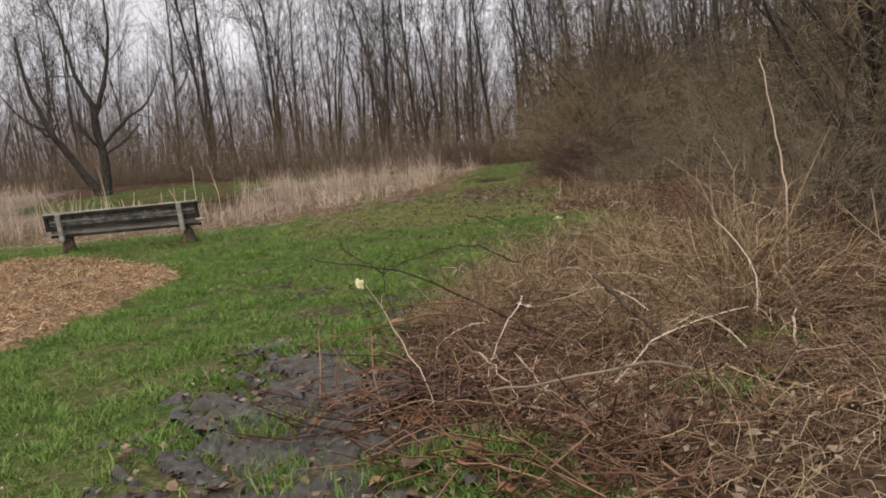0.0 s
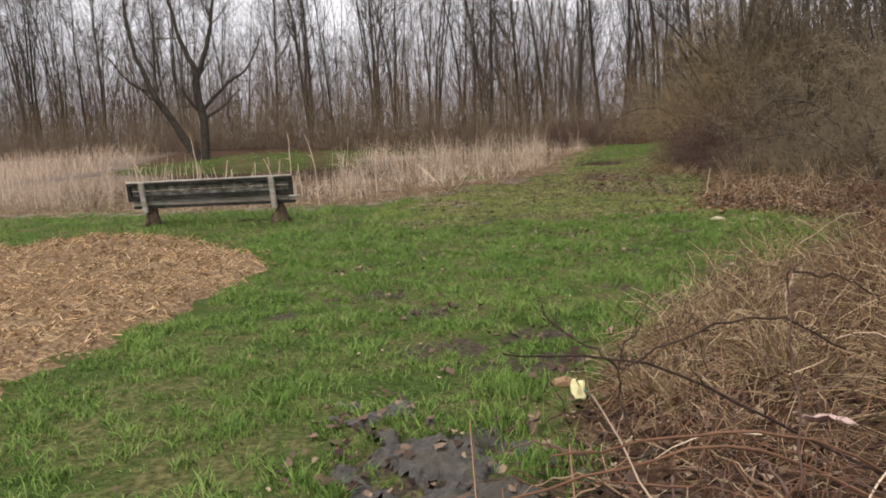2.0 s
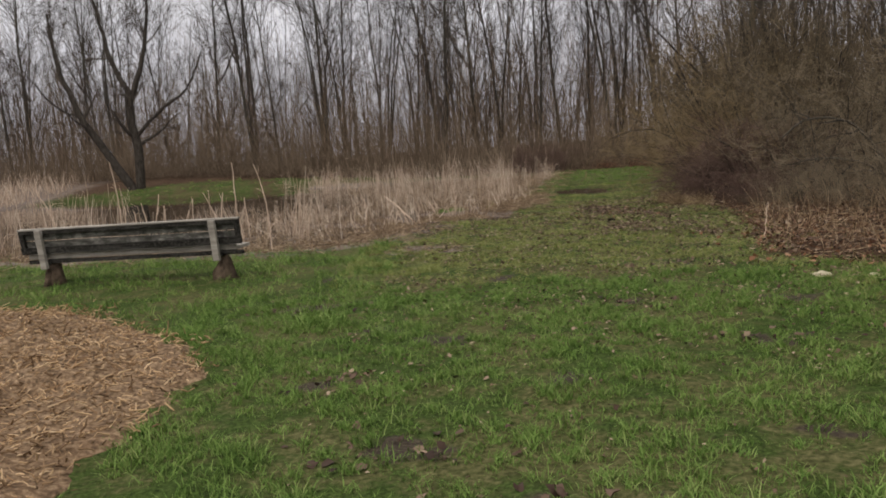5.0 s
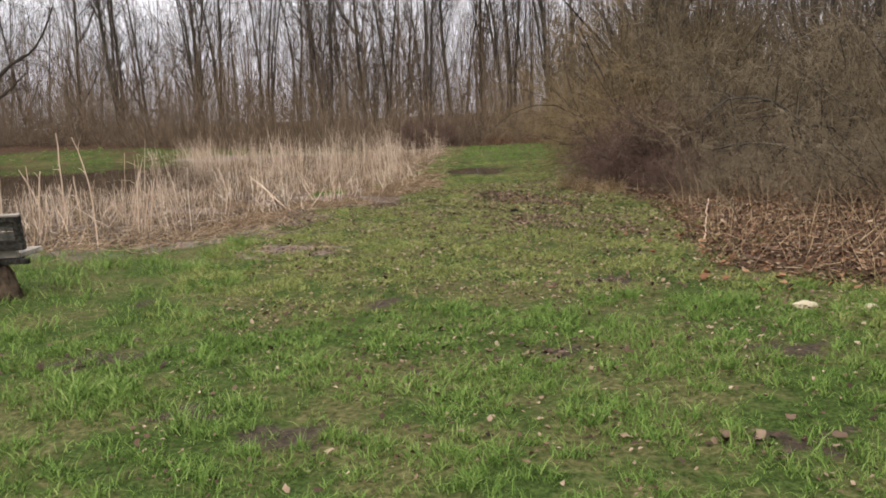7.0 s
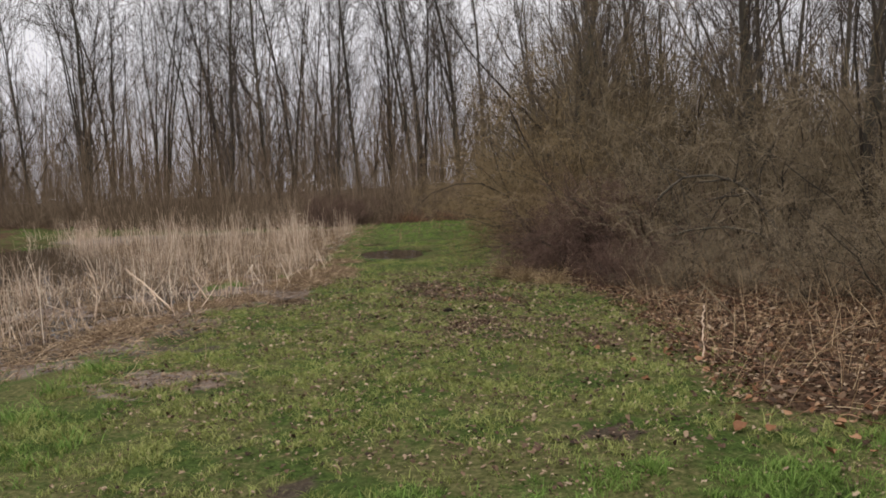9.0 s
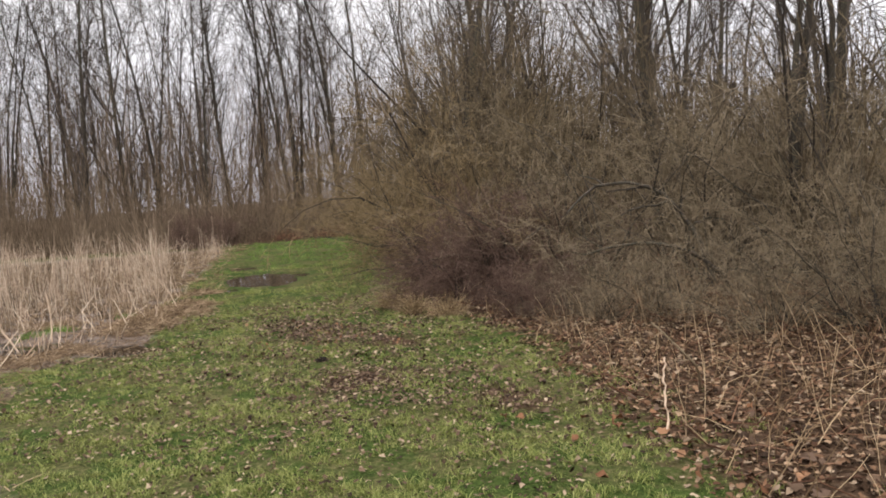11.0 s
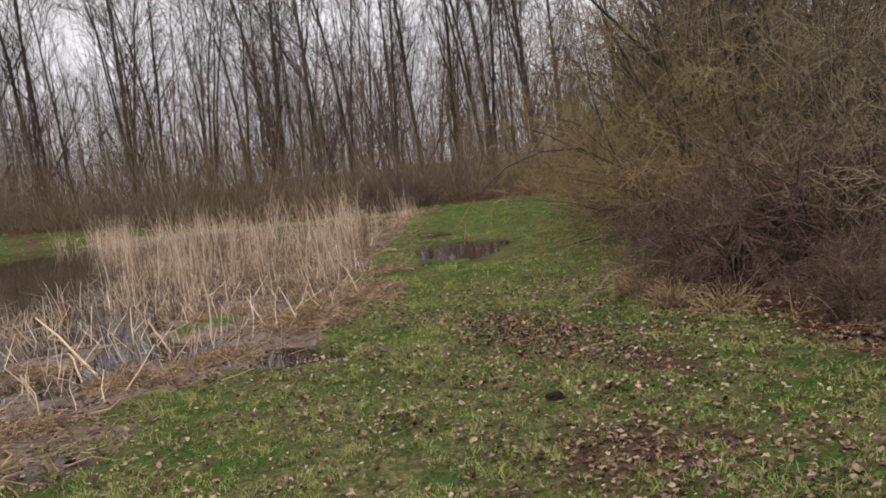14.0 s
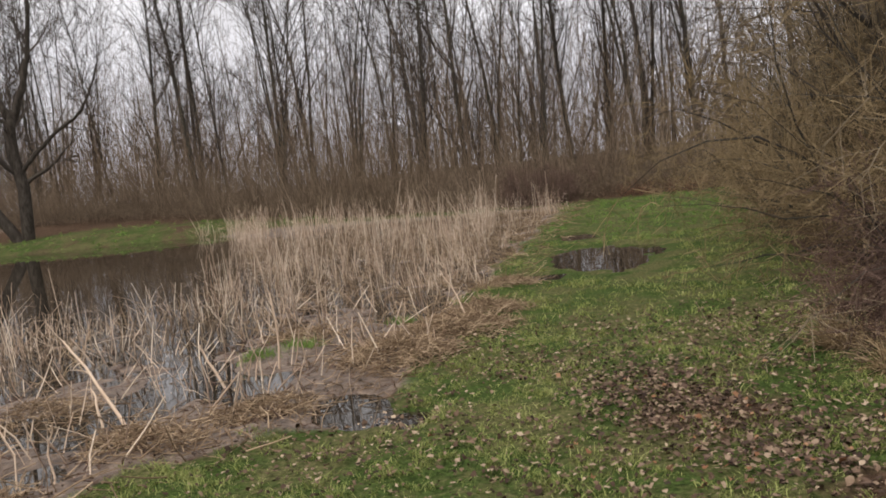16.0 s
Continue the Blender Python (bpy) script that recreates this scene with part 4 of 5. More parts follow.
def grass_keep(x, y):
    t, l, s = zones(x, y)
    patch = np.clip(0.62 + 0.6 * wave(x, y, 1.1, 31) + 0.6 * wave(x, y, 0.33, 32), 0.06, 1)
    free = (inside(MULCH, x, y) < 0.15 * wave(x, y, 0.5, 33)) & (height(x, y) > WATER + 0.015)
    for px, py, a, b in PUDDLES[:5]:
        free &= np.hypot((x - px) / a, (y - py + 0.5 * b) / b) > 1.35
    return free & (rng.uniform(size=x.shape) < patch * t * np.clip(1.15 - 1.2 * l, 0.0, 1) * np.clip(1.1 - 1.3 * s, 0, 1))


sets = {M_GRASS: [], M_GRASS_WORN: []}
for n, x0, x1, y0, y1, lo, hi, w in ((400000, -4.4, 2.6, 2.0, 14, 0.018, 0.052, 0.006), (60000, -3.2, 3.0, 14, 19, 0.015, 0.045, 0.006), (290000, -3.2, 3.4, 15, 25, 0.012, 0.038, 0.0055), (56000, -12, -2.5, 11, 20, 0.03, 0.08, 0.008), (34000, -1, 5, 25, 33, 0.02, 0.05, 0.009), (26000, 0, 8, 32, 46, 0.025, 0.06, 0.012), (20000, 1.8, 3.6, 8.5, 14.5, 0.02, 0.06, 0.006), (9000, -26, -5, 50, 55, 0.03, 0.08, 0.02)):
    x, y = scatter(n // 11, x0, x1, y0, y1, grass_keep)
    size = rng.uniform(0.35, 1.65, len(x))
    tuft = np.repeat(np.arange(len(x)), rng.integers(5, 18, len(x)))
    spread = 0.022 if w < 0.007 else 0.05
    x, y, size = x[tuft] + rng.normal(0, spread, len(tuft)), y[tuft] + rng.normal(0, spread, len(tuft)), size[tuft]
    sets[M_GRASS_WORN if y0 in (14, 15, 25, 8.5) else M_GRASS].append(blades(x, y, size * rng.uniform(lo, hi, len(x)) * (1 + 0.5 * np.clip(wave(x, y, 0.33, 32) + wave(x, y, 1.1, 31), -0.6, 1.2)), np.full(len(x), w), rng.uniform(0.2, 1.7, len(x))))
tagged(under("grass", mesh_of("grass", *joined(sets[M_GRASS]), M_GRASS)), "short lush green meadow grass, trodden in places", "grass", kind="stuff")
tagged(under("worn_grass", mesh_of("worn_grass", *joined(sets[M_GRASS_WORN]), M_GRASS_WORN)), "thin yellowish worn grass on the path", "grass", kind="stuff")


# ---- fallen leaves ----
LEAF = np.array([[0, -0.5, 0], [0, 0.05, 0.1], [0, 0.5, 0], [-0.22, -0.36, 0.05], [-0.36, -0.05, 0.12], [-0.24, 0.34, 0.08], [0.22, -0.36, 0.05], [0.36, -0.05, 0.12], [0.24, 0.34, 0.08]])
LEAF_FACES = np.array([[0, 1, 3], [3, 1, 4], [4, 1, 5], [5, 1, 2], [0, 6, 1], [6, 7, 1], [7, 8, 1], [8, 2, 1]])


def leaves(x, y, size, lift):
    n = len(x)
    s = size[:, None, None]
    out = LEAF[None] * s + rng.normal(0, 0.09, (n, 9, 3)) * s
    yaw, tx = rng.uniform(0, 6.28, n), rng.normal(0, 0.4, n)
    c, sn = np.cos(tx)[:, None], np.sin(tx)[:, None]
    yy, zz = out[..., 1] * c - out[..., 2] * sn, out[..., 1] * sn + out[..., 2] * c
    c, sn = np.cos(yaw)[:, None], np.sin(yaw)[:, None]
    xx, yy = out[..., 0] * c - yy * sn, out[..., 0] * sn + yy * c
    v = np.stack([xx + x[:, None], yy + y[:, None], zz + (height(x, y) + lift)[:, None]], -1).reshape(-1, 3)
    return v, (LEAF_FACES[None] + (np.arange(n) * 9)[:, None, None]).reshape(-1, 3)


def leaf_keep(x, y):
    t, l, s = zones(x, y)
    strip = np.clip((y - 9) / 7, 0.06, 1) * 0.85 * np.clip(1 + 1.2 * wave(x, y, 2.0, 41), 0.08, 2)
    return (reed_r(x, y) < 0.1) & (inside(MULCH, x, y) < 0) & (rng.uniform(size=x.shape) < np.where(l > 0.25, np.clip(l * 1.3, 0, 1), strip))


x, y = scatter(70000, -2.6, 7.5, 2.5, 25, leaf_keep)
tagged(under("leaf_litter", mesh_of("leaf_litter", *leaves(x, y, rng.uniform(0.012, 0.032, len(x)) * np.where(rng.uniform(size=len(x)) < 0.2, 1.7, 1) * np.where(x > side_x(y), 1.6, 1.0), rng.uniform(0.004, 0.045, len(x))), M_LEAF, smooth=False)), "curled dead brown leaves lying in drifts", "leaf litter", kind="stuff")
x, y = scatter(13000, -1.6, 3.4, 14.5, 25.5, lambda x, y: (x < side_x(y)) & (reed_r(x, y) < -0.1) & (rng.uniform(size=x.shape) < np.clip(0.45 + 0.55 * wave(x, y, 1.5, 42) + 0.12 * (x - 0.5), 0.06, 1) * np.clip((y - 15.5) / 4, 0.12, 1)))
tagged(under("leaf_scatter", mesh_of("leaf_scatter", *leaves(x, y, rng.uniform(0.018, 0.05, len(x)), rng.uniform(0.018, 0.05, len(x))), M_LEAF, smooth=False)), "small curled dead leaves strewn over the worn turf", "leaf litter", kind="stuff")
bx, by = np.meshgrid(np.arange(-2.0, 0.5, 0.024), np.arange(2.5, 7.1, 0.024))
wet = inside(MUD, bx, by) + 0.34 * wave(bx, by, 0.8, 14) + 0.42 * wave(bx, by, 0.3, 15) - 0.16 * np.clip((by - 4.2) / 1.5, 0, 1)
churned = np.abs(wave(bx, by, 0.34, 91)) * 0.035 + np.abs(wave(bx, by, 0.15, 92)) * 0.03 + 0.010 * wave(bx, by, 0.07, 93)
bz = height(bx, by) + np.where(wet > 0, churned * np.clip(wet / 0.2, 0, 1), 0) - 0.012 + np.clip(wet, -0.3, 0.1) * 0.15
MV = np.stack([bx, by, bz], -1).reshape(-1, 3)
m0 = (np.arange(bx.shape[0] - 1)[:, None] * bx.shape[1] + np.arange(bx.shape[1] - 1)[None]).ravel()
m0 = m0[wet.ravel()[m0] > -0.02]
tagged(under("mud", mesh_of("mud", MV, np.stack([m0, m0 + 1, m0 + bx.shape[1] + 1, m0 + bx.shape[1]], -1), M_MUD)), "churned wet dark mud beside the brush heap", "mud", kind="structure")
x, y = scatter(900, -1.7, 0.4, 2.7, 6.8, lambda x, y: inside(MUD, x, y) > -0.2)
tagged(under("sodden_leaves", mesh_of("sodden_leaves", *leaves(x, y, rng.uniform(0.02, 0.07, len(x)), rng.uniform(0.02, 0.04, len(x))), M_LEAF_DARK, smooth=False)), "sodden brown leaves trodden into the mud", "leaf litter", kind="stuff")
x, y = scatter(2600, -4.2, -0.6, 16.6, 24.0, lambda x, y: (zones(x, y)[2] > 0.35) & (reed_r(x, y) < 0.9) & (height(x, y) > WATER))
tagged(under("shore_leaves", mesh_of("shore_leaves", *leaves(x, y, rng.uniform(0.015, 0.05, len(x)), rng.uniform(0.005, 0.03, len(x))), M_LEAF_DARK, smooth=False)), "dark wet leaves on the muddy edge of the reeds", "leaf litter", kind="stuff")
x, y = scatter(1800, -4.2, -0.6, 16.6, 24.0, lambda x, y: (zones(x, y)[2] > 0.3) & (reed_r(x, y) < 0.9) & (height(x, y) > WATER))
tagged(under("shore_straw", mesh_of("shore_straw", *tubes(*strewn(x, y, 0.05, 0.3, 0.006, 0.03), 3), M_STRAW)), "loose bits of straw on the muddy edge", "reed litter", kind="stuff")
for px, py in ((-0.3, 3.4), (-0.05, 3.55), (-0.75, 5.8), (0.2, 3.35), (-1.0, 4.15), (-0.5, 5.3), (-0.72, 6.3), (-0.85, 3.5), (1.75, 4.4), (1.25, 3.75), (-2.25, 25.0), (-1.9, 25.4), (-0.9, 26.4)):
    x, y = px + rng.normal(0, 0.11, 260), py + rng.normal(0, 0.11, 260)
    v, f = blades(x, y, rng.uniform(0.04, 0.11, 260), np.full(260, 0.006), rng.uniform(0.1, 1.2, 260))
    tagged(under("grass_tuft", mesh_of("grass_tuft", v - np.array([px, py, 0.0]), f, M_GRASS), m=pose(px, py, 0.02)), "small green grass tuft among mud and dead stalks", "grass tuft", "grass tufts in the mud", kind="stuff")
for px, py, sx, sy, count in ((1.2, 22.4, 0.28, 0.5, 1200), (1.7, 21.3, 0.3, 0.4, 800), (1.2, 19.0, 0.5, 0.6, 700), (1.8, 17.9, 0.45, 0.6, 500), (0.4, 18.2, 0.4, 0.6, 300)):
    x, y = px + rng.normal(0, sx, count), py + rng.normal(0, sy, count)
    v, f = leaves(x, y, rng.uniform(0.018, 0.05, count), rng.uniform(0.005, 0.04, count))
    tagged(under("leaf_drift", mesh_of("leaf_drift", v - np.array([px, py, 0.0]), f, M_LEAF_DARK, smooth=False), m=pose(px, py, 0)), "small drift of dead brown leaves on the turf", "leaf drift", "leaf drifts on the path", kind="stuff")
for px, py, a in BARE[::2]:
    count = 26
    x, y = px + rng.normal(0, a, count), py + rng.normal(0, a * 0.5, count)
    v, f = leaves(x, y, rng.uniform(0.03, 0.08, count), rng.uniform(0.005, 0.03, count))
    tagged(under("leaf_drift", mesh_of("leaf_drift", v - np.array([px, py, 0.0]), f, M_LEAF_DARK, smooth=False), m=pose(px, py, 0)), "few sodden brown leaves on a bare muddy spot", "leaf drift", "leaf drifts in the meadow", kind="stuff")
x, y = scatter(16000, 1.2, 7.0, 11, 21.5, lambda x, y: x > side_x(y) + 0.25 * wave(x, y, 1.3, 29) - 0.05)
tagged(under("leaf_litter", mesh_of("leaf_litter", *leaves(x, y, rng.uniform(0.02, 0.062, len(x)), rng.uniform(0.01, 0.05, len(x))), M_LEAF_RED, smooth=False)), "deep reddish-brown leaf litter under the hedge", "leaf litter", kind="stuff")
x, y = scatter(2600, 1.2, 6.0, 11, 21.5, lambda x, y: (x > side_x(y) + 0.1) & (rng.uniform(size=x.shape) < 0.5 + 0.5 * wave(x, y, 1.1, 35)))
tagged(under("fallen_straw", mesh_of("fallen_straw", *tubes(*strewn(x, y, 0.08, 0.45, 0.005, 0.08), 3), M_DRYGRASS)), "pale dead grass stems lying over the leaves", "dead grass", kind="stuff")
x, y = scatter(1700, 0.6, 8, 11, 24, lambda x, y: x > side_x(y) - 0.1)
tagged(under("twig_litter", mesh_of("twig_litter", *tubes(*strewn(x, y, 0.1, 0.65, 0.006, 0.1), 3), M_TWIG_RED)), "fallen brown twigs and stems among the leaves", "twig litter", kind="stuff")
x, y = scatter(1500, 0.8, 6, 11, 23, lambda x, y: x > side_x(y) + 0.1)
n = len(x)
tagged(under("dry_stems", mesh_of("dry_stems", *tubes(*grow(np.stack([x, y, height(x, y)], -1), np.concatenate([rng.normal(0, 0.4, (n, 2)), np.ones((n, 1))], 1), rng.uniform(0.15, 0.7, n), rng.uniform(0.002, 0.005, n), 4, 0.14, -0.05, 0.4), 3), M_DRYGRASS)), "thin dry stems standing in the leaf litter", "dry stems", kind="stuff")

# ---- dead grass and brambles at the start ----
def brush_keep(x, y):
    d = x - side_x(y)
    return (d > 0.18) & (d < 3.6) & (rng.uniform(size=x.shape) < np.clip(0.55 + 0.5 * wave(x, y, 0.9, 51), 0.1, 1))


x, y = scatter(19000, -0.8, 5.5, 2.4, 13, lambda x, y: brush_keep(x, y) & ((y > 5.0) | (x > 1.0) | (rng.uniform(size=x.shape) < 0.25)))
n = len(x)
TP, TR = grow(np.stack([x, y, height(x, y) - 0.02], -1), np.concatenate([rng.normal(0, 0.5, (n, 2)), np.ones((n, 1))], 1), rng.uniform(0.12, 0.55, n), rng.uniform(0.0014, 0.004, n), 5, 0.5, -0.35, 0.4)
tagged(under("dead_grass", mesh_of("dead_grass", *tubes(TP, TR, 3), M_DRYGRASS)), "matted dead straw-coloured grass and weed stalks", "dead grass", kind="stuff")
x, y = scatter(15000, -0.8, 4.5, 3.1, 12, lambda x, y: brush_keep(x, y) & ((y < 6.5) | (rng.uniform(size=x.shape) < 0.5)))
n = len(x)
az = rng.uniform(0, 6.28, n)
TP, TR = grow(np.stack([x, y, height(x, y) + rng.uniform(0, 0.12, n)], -1), np.stack([np.cos(az), np.sin(az), rng.uniform(0.0, 1.0, n)], -1), rng.uniform(0.2, 0.85, n), rng.uniform(0.0012, 0.0042, n), 6, 0.5, -0.25, 0.4)
tagged(under("bramble_tangle", mesh_of("bramble_tangle", *tubes(TP, TR, 3), M_TWIG_RED)), "tangle of dry reddish-brown bramble canes", "brambles", kind="stuff")


for name, mat_, label in (("dead_stalks", M_DRYGRASS, "broken pale weed stalks caught in the brambles"), ("dark_twiglets", M_TWIG_DARK, "short dark broken twigs in the brush")):
    x, y = scatter(9000 if mat_ is M_TWIG_DARK else 4200, -0.8, 4.0, 2.7, 10.5, brush_keep)
    n = len(x)
    deep = np.clip((x - side_x(y)) / 0.5, 0.15, 1)
    P, R = grow(np.stack([x, y, height(x, y) + rng.uniform(0, 0.55, n) * deep], -1), rng.normal(0, 1, (n, 3)) * np.array([1, 1, 0.6]), rng.uniform(0.05, 0.3, n), rng.uniform(0.001, 0.0032, n), 4, 0.4, -0.15, 0.6)
    tagged(under(name, mesh_of(name, *tubes(P, R, 3), mat_)), label, "dead stalks", kind="stuff")

x, y = scatter(130, -0.2, 3.6, 3.2, 9.0, lambda x, y: brush_keep(x, y) & (x > side_x(y) + 0.5))
n = len(x)
P, R = grow(np.stack([x, y, height(x, y) + rng.uniform(0, 0.3, n)], -1), rng.normal(0, 1, (n, 3)) * np.array([1, 1, 0.3]) + np.array([0, 0, 0.8]), rng.uniform(0.3, 1.0, n), rng.uniform(0.003, 0.0065, n), 7, 0.22, -0.25, 0.4)
tagged(under("pale_canes", mesh_of("pale_canes", *tubes(P, R, 4), M_REED)), "pale dead canes arching out of the brush", "dead stalks", kind="stuff")
x, y = scatter(900, -1.0, 0.9, 2.6, 4.6, lambda x, y: (x > side_x(y) - 0.45) & (x < side_x(y) + 0.8))
tagged(under("broken_sticks", mesh_of("broken_sticks", *tubes(*strewn(x, y, 0.1, 0.7, 0.0065, 0.08), 3), M_TWIG_RED)), "broken brown sticks strewn on the mud", "twig litter", kind="stuff")


x, y = scatter(4200, 0.4, 2.8, 2.6, 4.3, lambda x, y: (x > side_x(y) + 0.1) & (rng.uniform(size=x.shape) < np.clip(0.55 + 0.6 * wave(x, y, 0.6, 53), 0.08, 1)))
n = len(x)
tagged(under("dead_grass", mesh_of("dead_grass", *tubes(*grow(np.stack([x, y, height(x, y) - 0.01], -1), np.concatenate([rng.normal(0, 0.6, (n, 2)), np.ones((n, 1))], 1), rng.uniform(0.08, 0.36, n), rng.uniform(0.0012, 0.0032, n), 5, 0.5, -0.3, 0.4), 3), M_DRYGRASS)), "short dead grass at the foot of the brush heap", "dead grass", kind="stuff")


def tussock(x, y, tall, wide, count=300):
    az = rng.uniform(0, 6.28, count)
    out = np.abs(rng.normal(0, 0.45, count))
    r = wide * 0.3 * np.sqrt(rng.uniform(size=count))
    b = np.stack([np.cos(az) * r, np.sin(az) * r, np.full(count, -0.03)], -1)
    P, R = grow(b, np.stack([np.cos(az) * out, np.sin(az) * out, np.ones(count)], -1), tall * rng.uniform(0.5, 1.25, count), rng.uniform(0.002, 0.0058, count), 6, 0.27, -0.24, 0.35)
    ob = under("dead_grass_tussock", mesh_of("dead_grass_tussock", *tubes(P, R, 3), M_TUSSOCK), m=at_ground(x, y))
    tagged(ob, "tussock of dry yellowish dead grass", "grass tussock", "dead grass tussocks", kind="stuff")


for row in ((1.85, 5.0, 1.1, 0.8), (1.3, 5.5, 0.8, 0.7), (0.75, 6.2, 0.6, 0.6), (0.35, 6.9, 0.5, 0.6), (0.8, 7.5, 0.6, 0.6), (0.05, 6.0, 0.4, 0.5), (2.7, 4.3, 0.8, 0.7), (1.35, 8.4, 0.6, 0.6), (1.7, 7.4, 0.75, 0.7), (1.5, 6.2, 0.7, 0.6), (2.3, 6.4, 0.9, 0.7), (1.1, 4.9, 0.55, 0.5), (2.85, 22.6, 0.35, 0.35), (2.75, 23.3, 0.42, 0.3), (2.1, 3.3, 0.45, 0.5), (3.1, 21.9, 0.35, 0.4)):
    tussock(*row)


def branch(points, r0, r1, mat, label, twigs=0, length=0.3, name="fallen_branch"):
    """A single branch or cane through the given points, with side twigs."""
    p = along(points, 14, 0.006)
    line, rad = (p - p[0])[None], np.linspace(r0, r1, 14)[None]
    ob = under(name, mesh_of(name, *tubes(line, rad, 6), mat), m=Matrix.Translation(p[0]))
    if twigs:
        a, b = shoots(line, rad, twigs, 0.3, 1.0, 45, length * 0.4, length, 5, 0.18, 0.06, 0.6, 0.35)
        c, d = shoots(a, b, 2, 0.3, 1.0, 40, length * 0.15, length * 0.4, 3, 0.18, 0.05, 0.6, 0.5)
        crown_of("side_twig", [tubes(a, b, 4), tubes(c, np.maximum(d, 0.0012), 3)], mat, ob)
    return tagged(ob, label, "branch", "branches of the brush heap")


DARK = "dark thorny dead branch arching out of the brush heap"
branch([(0.8, 4.9, 0.2), (0.25, 4.64, 0.53), (-0.1, 4.44, 0.78), (-0.42, 4.24, 0.92), (-0.65, 3.94, 1.02)], 0.007, 0.0025, M_DARKWOOD, DARK, 5, 0.22)
branch([(-0.3, 4.3, 0.66), (-0.33, 4.34, 0.86), (-0.27, 4.37, 1.01)], 0.004, 0.002, M_DARKWOOD, "dark upright dead twig in the brush heap", 4, 0.22)
branch([(-0.31, 4.3, 0.88), (-0.07, 4.47, 0.93), (0.18, 4.58, 0.93), (0.42, 4.7, 0.78)], 0.003, 0.004, M_DARKWOOD, "thin dark twig in the brush heap", 2, 0.14)
branch([(-0.33, 4.3, 0.86), (-0.45, 4.33, 0.95), (-0.55, 4.35, 1.03)], 0.004, 0.002, M_DARKWOOD, "thin dark twig in the brush heap", 3, 0.18)
branch([(0.16, 4.3, 0.5), (0.15, 4.33, 0.8), (0.14, 4.35, 0.98), (0.14, 4.33, 1.13)], 0.004, 0.003, M_TWIG_DARK, "dark upright dead stem in the brush heap", 1, 0.12)
branch([(0.14, 4.33, 1.12), (0.26, 4.33, 1.1), (0.38, 4.33, 1.04)], 0.004, 0.002, M_DARKWOOD, "bent dark twig in the brush heap", 2, 0.1)
branch([(0.7, 4.6, 0.3), (0.2, 4.42, 0.6), (-0.19, 4.22, 0.7), (-0.53, 4.1, 0.69)], 0.006, 0.003, M_TWIG_RED, "long brown cane lying over the brush heap", 2, 0.15)
branch([(0.6, 4.5, 0.3), (0.05, 4.43, 0.57), (-0.42, 4.2, 0.6), (-0.77, 4.06, 0.54)], 0.006, 0.003, M_TWIG_RED, "long brown cane lying over the brush heap", 2, 0.15)
branch([(-0.12, 4.05, 0.11), (-0.14, 4.07, 0.25), (-0.24, 4.17, 0.48), (-0.34, 4.23, 0.68), (-0.42, 4.2, 0.82)], 0.004, 0.0024, M_REED, "pale dry cane leaning out of the brush heap", 2, 0.1)
branch([(2.3, 5.5, 0.2), (2.29, 5.4, 0.95), (2.25, 5.4, 1.3), (2.17, 5.42, 1.85)], 0.008, 0.004, M_REED, "tall pale dry stem standing in the brush", 2, 0.15)
branch([(0.38, 4.2, 0.68), (0.29, 4.14, 0.57), (0.21, 4.1, 0.44), (0.15, 4.05, 0.3)], 0.0034, 0.0026, M_REED, "pale peeled stick in the brush heap", 0)
branch([(0.13, 4.0, 0.46), (0.22, 3.94, 0.36), (0.29, 3.87, 0.25), (0.26, 3.84, 0.13)], 0.0034, 0.0024, M_REED, "kinked pale stick in the brush heap", 1, 0.12)
branch([(0.3, 4.0, 0.45), (0.42, 3.93, 0.28), (0.58, 3.86, 0.16)], 0.004, 0.0028, M_REED, "long pale peeled stick in the brush heap", 1, 0.12)
branch([(0.55, 3.86, 0.16), (0.66, 3.8, 0.28), (0.7, 3.8, 0.36)], 0.003, 0.0024, M_REED, "short pale stick in the brush heap", 0)
branch([(0.15, 3.82, 0.32), (0.6, 3.72, 0.37), (0.92, 3.72, 0.40), (1.2, 3.8, 0.28)], 0.007, 0.009, M_TWIG_GREY, "long grey-brown branch lying across the brush heap", 2, 0.16)
branch([(0.8, 4.37, 0.72), (0.95, 4.25, 0.55), (1.17, 4.08, 0.3)], 0.011, 0.013, M_STUMP, "thick dark stick in the brush heap", 1, 0.15)
branch([(1.9, 3.3, 0.42), (1.78, 3.12, 0.28), (1.68, 2.95, 0.16)], 0.006, 0.005, M_REED, "pale broken stalk at the brush edge", 1, 0.12)
branch([(1.68, 3.92, 0.22), (1.69, 3.95, 0.35), (1.7, 4.0, 0.52)], 0.008, 0.006, M_REED, "short pale upright stub in the brush", 0)
low = random.Random(5)
for i in range(46):
    y0 = low.uniform(3.7, 5.3)
    x0 = float(side_x(y0)) + low.uniform(0.1, 1.1)
    z0 = low.uniform(0.16, 0.3)
    ln = low.uniform(0.3, 0.9)
    a = math.radians(low.gauss(168, 38))
    branch([(x0, y0, z0), (x0 + math.cos(a) * ln * 0.5, y0 + math.sin(a) * ln * 0.5, z0 + low.uniform(0, 0.08)), (x0 + math.cos(a) * ln, y0 + math.sin(a) * ln, z0 - low.uniform(0.0, 0.06))], low.uniform(0.003, 0.008), 0.002, low.choice([M_TWIG_RED, M_TWIG_DARK, M_TWIG_DARK, M_DARKWOOD, M_STRAW]), "dry brown cut stick in the brush heap")
branch([(3.0, 16.6, 0.25), (2.8, 16.4, 0.5), (2.55, 16.5, 0.8)], 0.010, 0.006, M_TWIG_GREY, "grey dead stick leaning in the leaf litter", 3, 0.2)
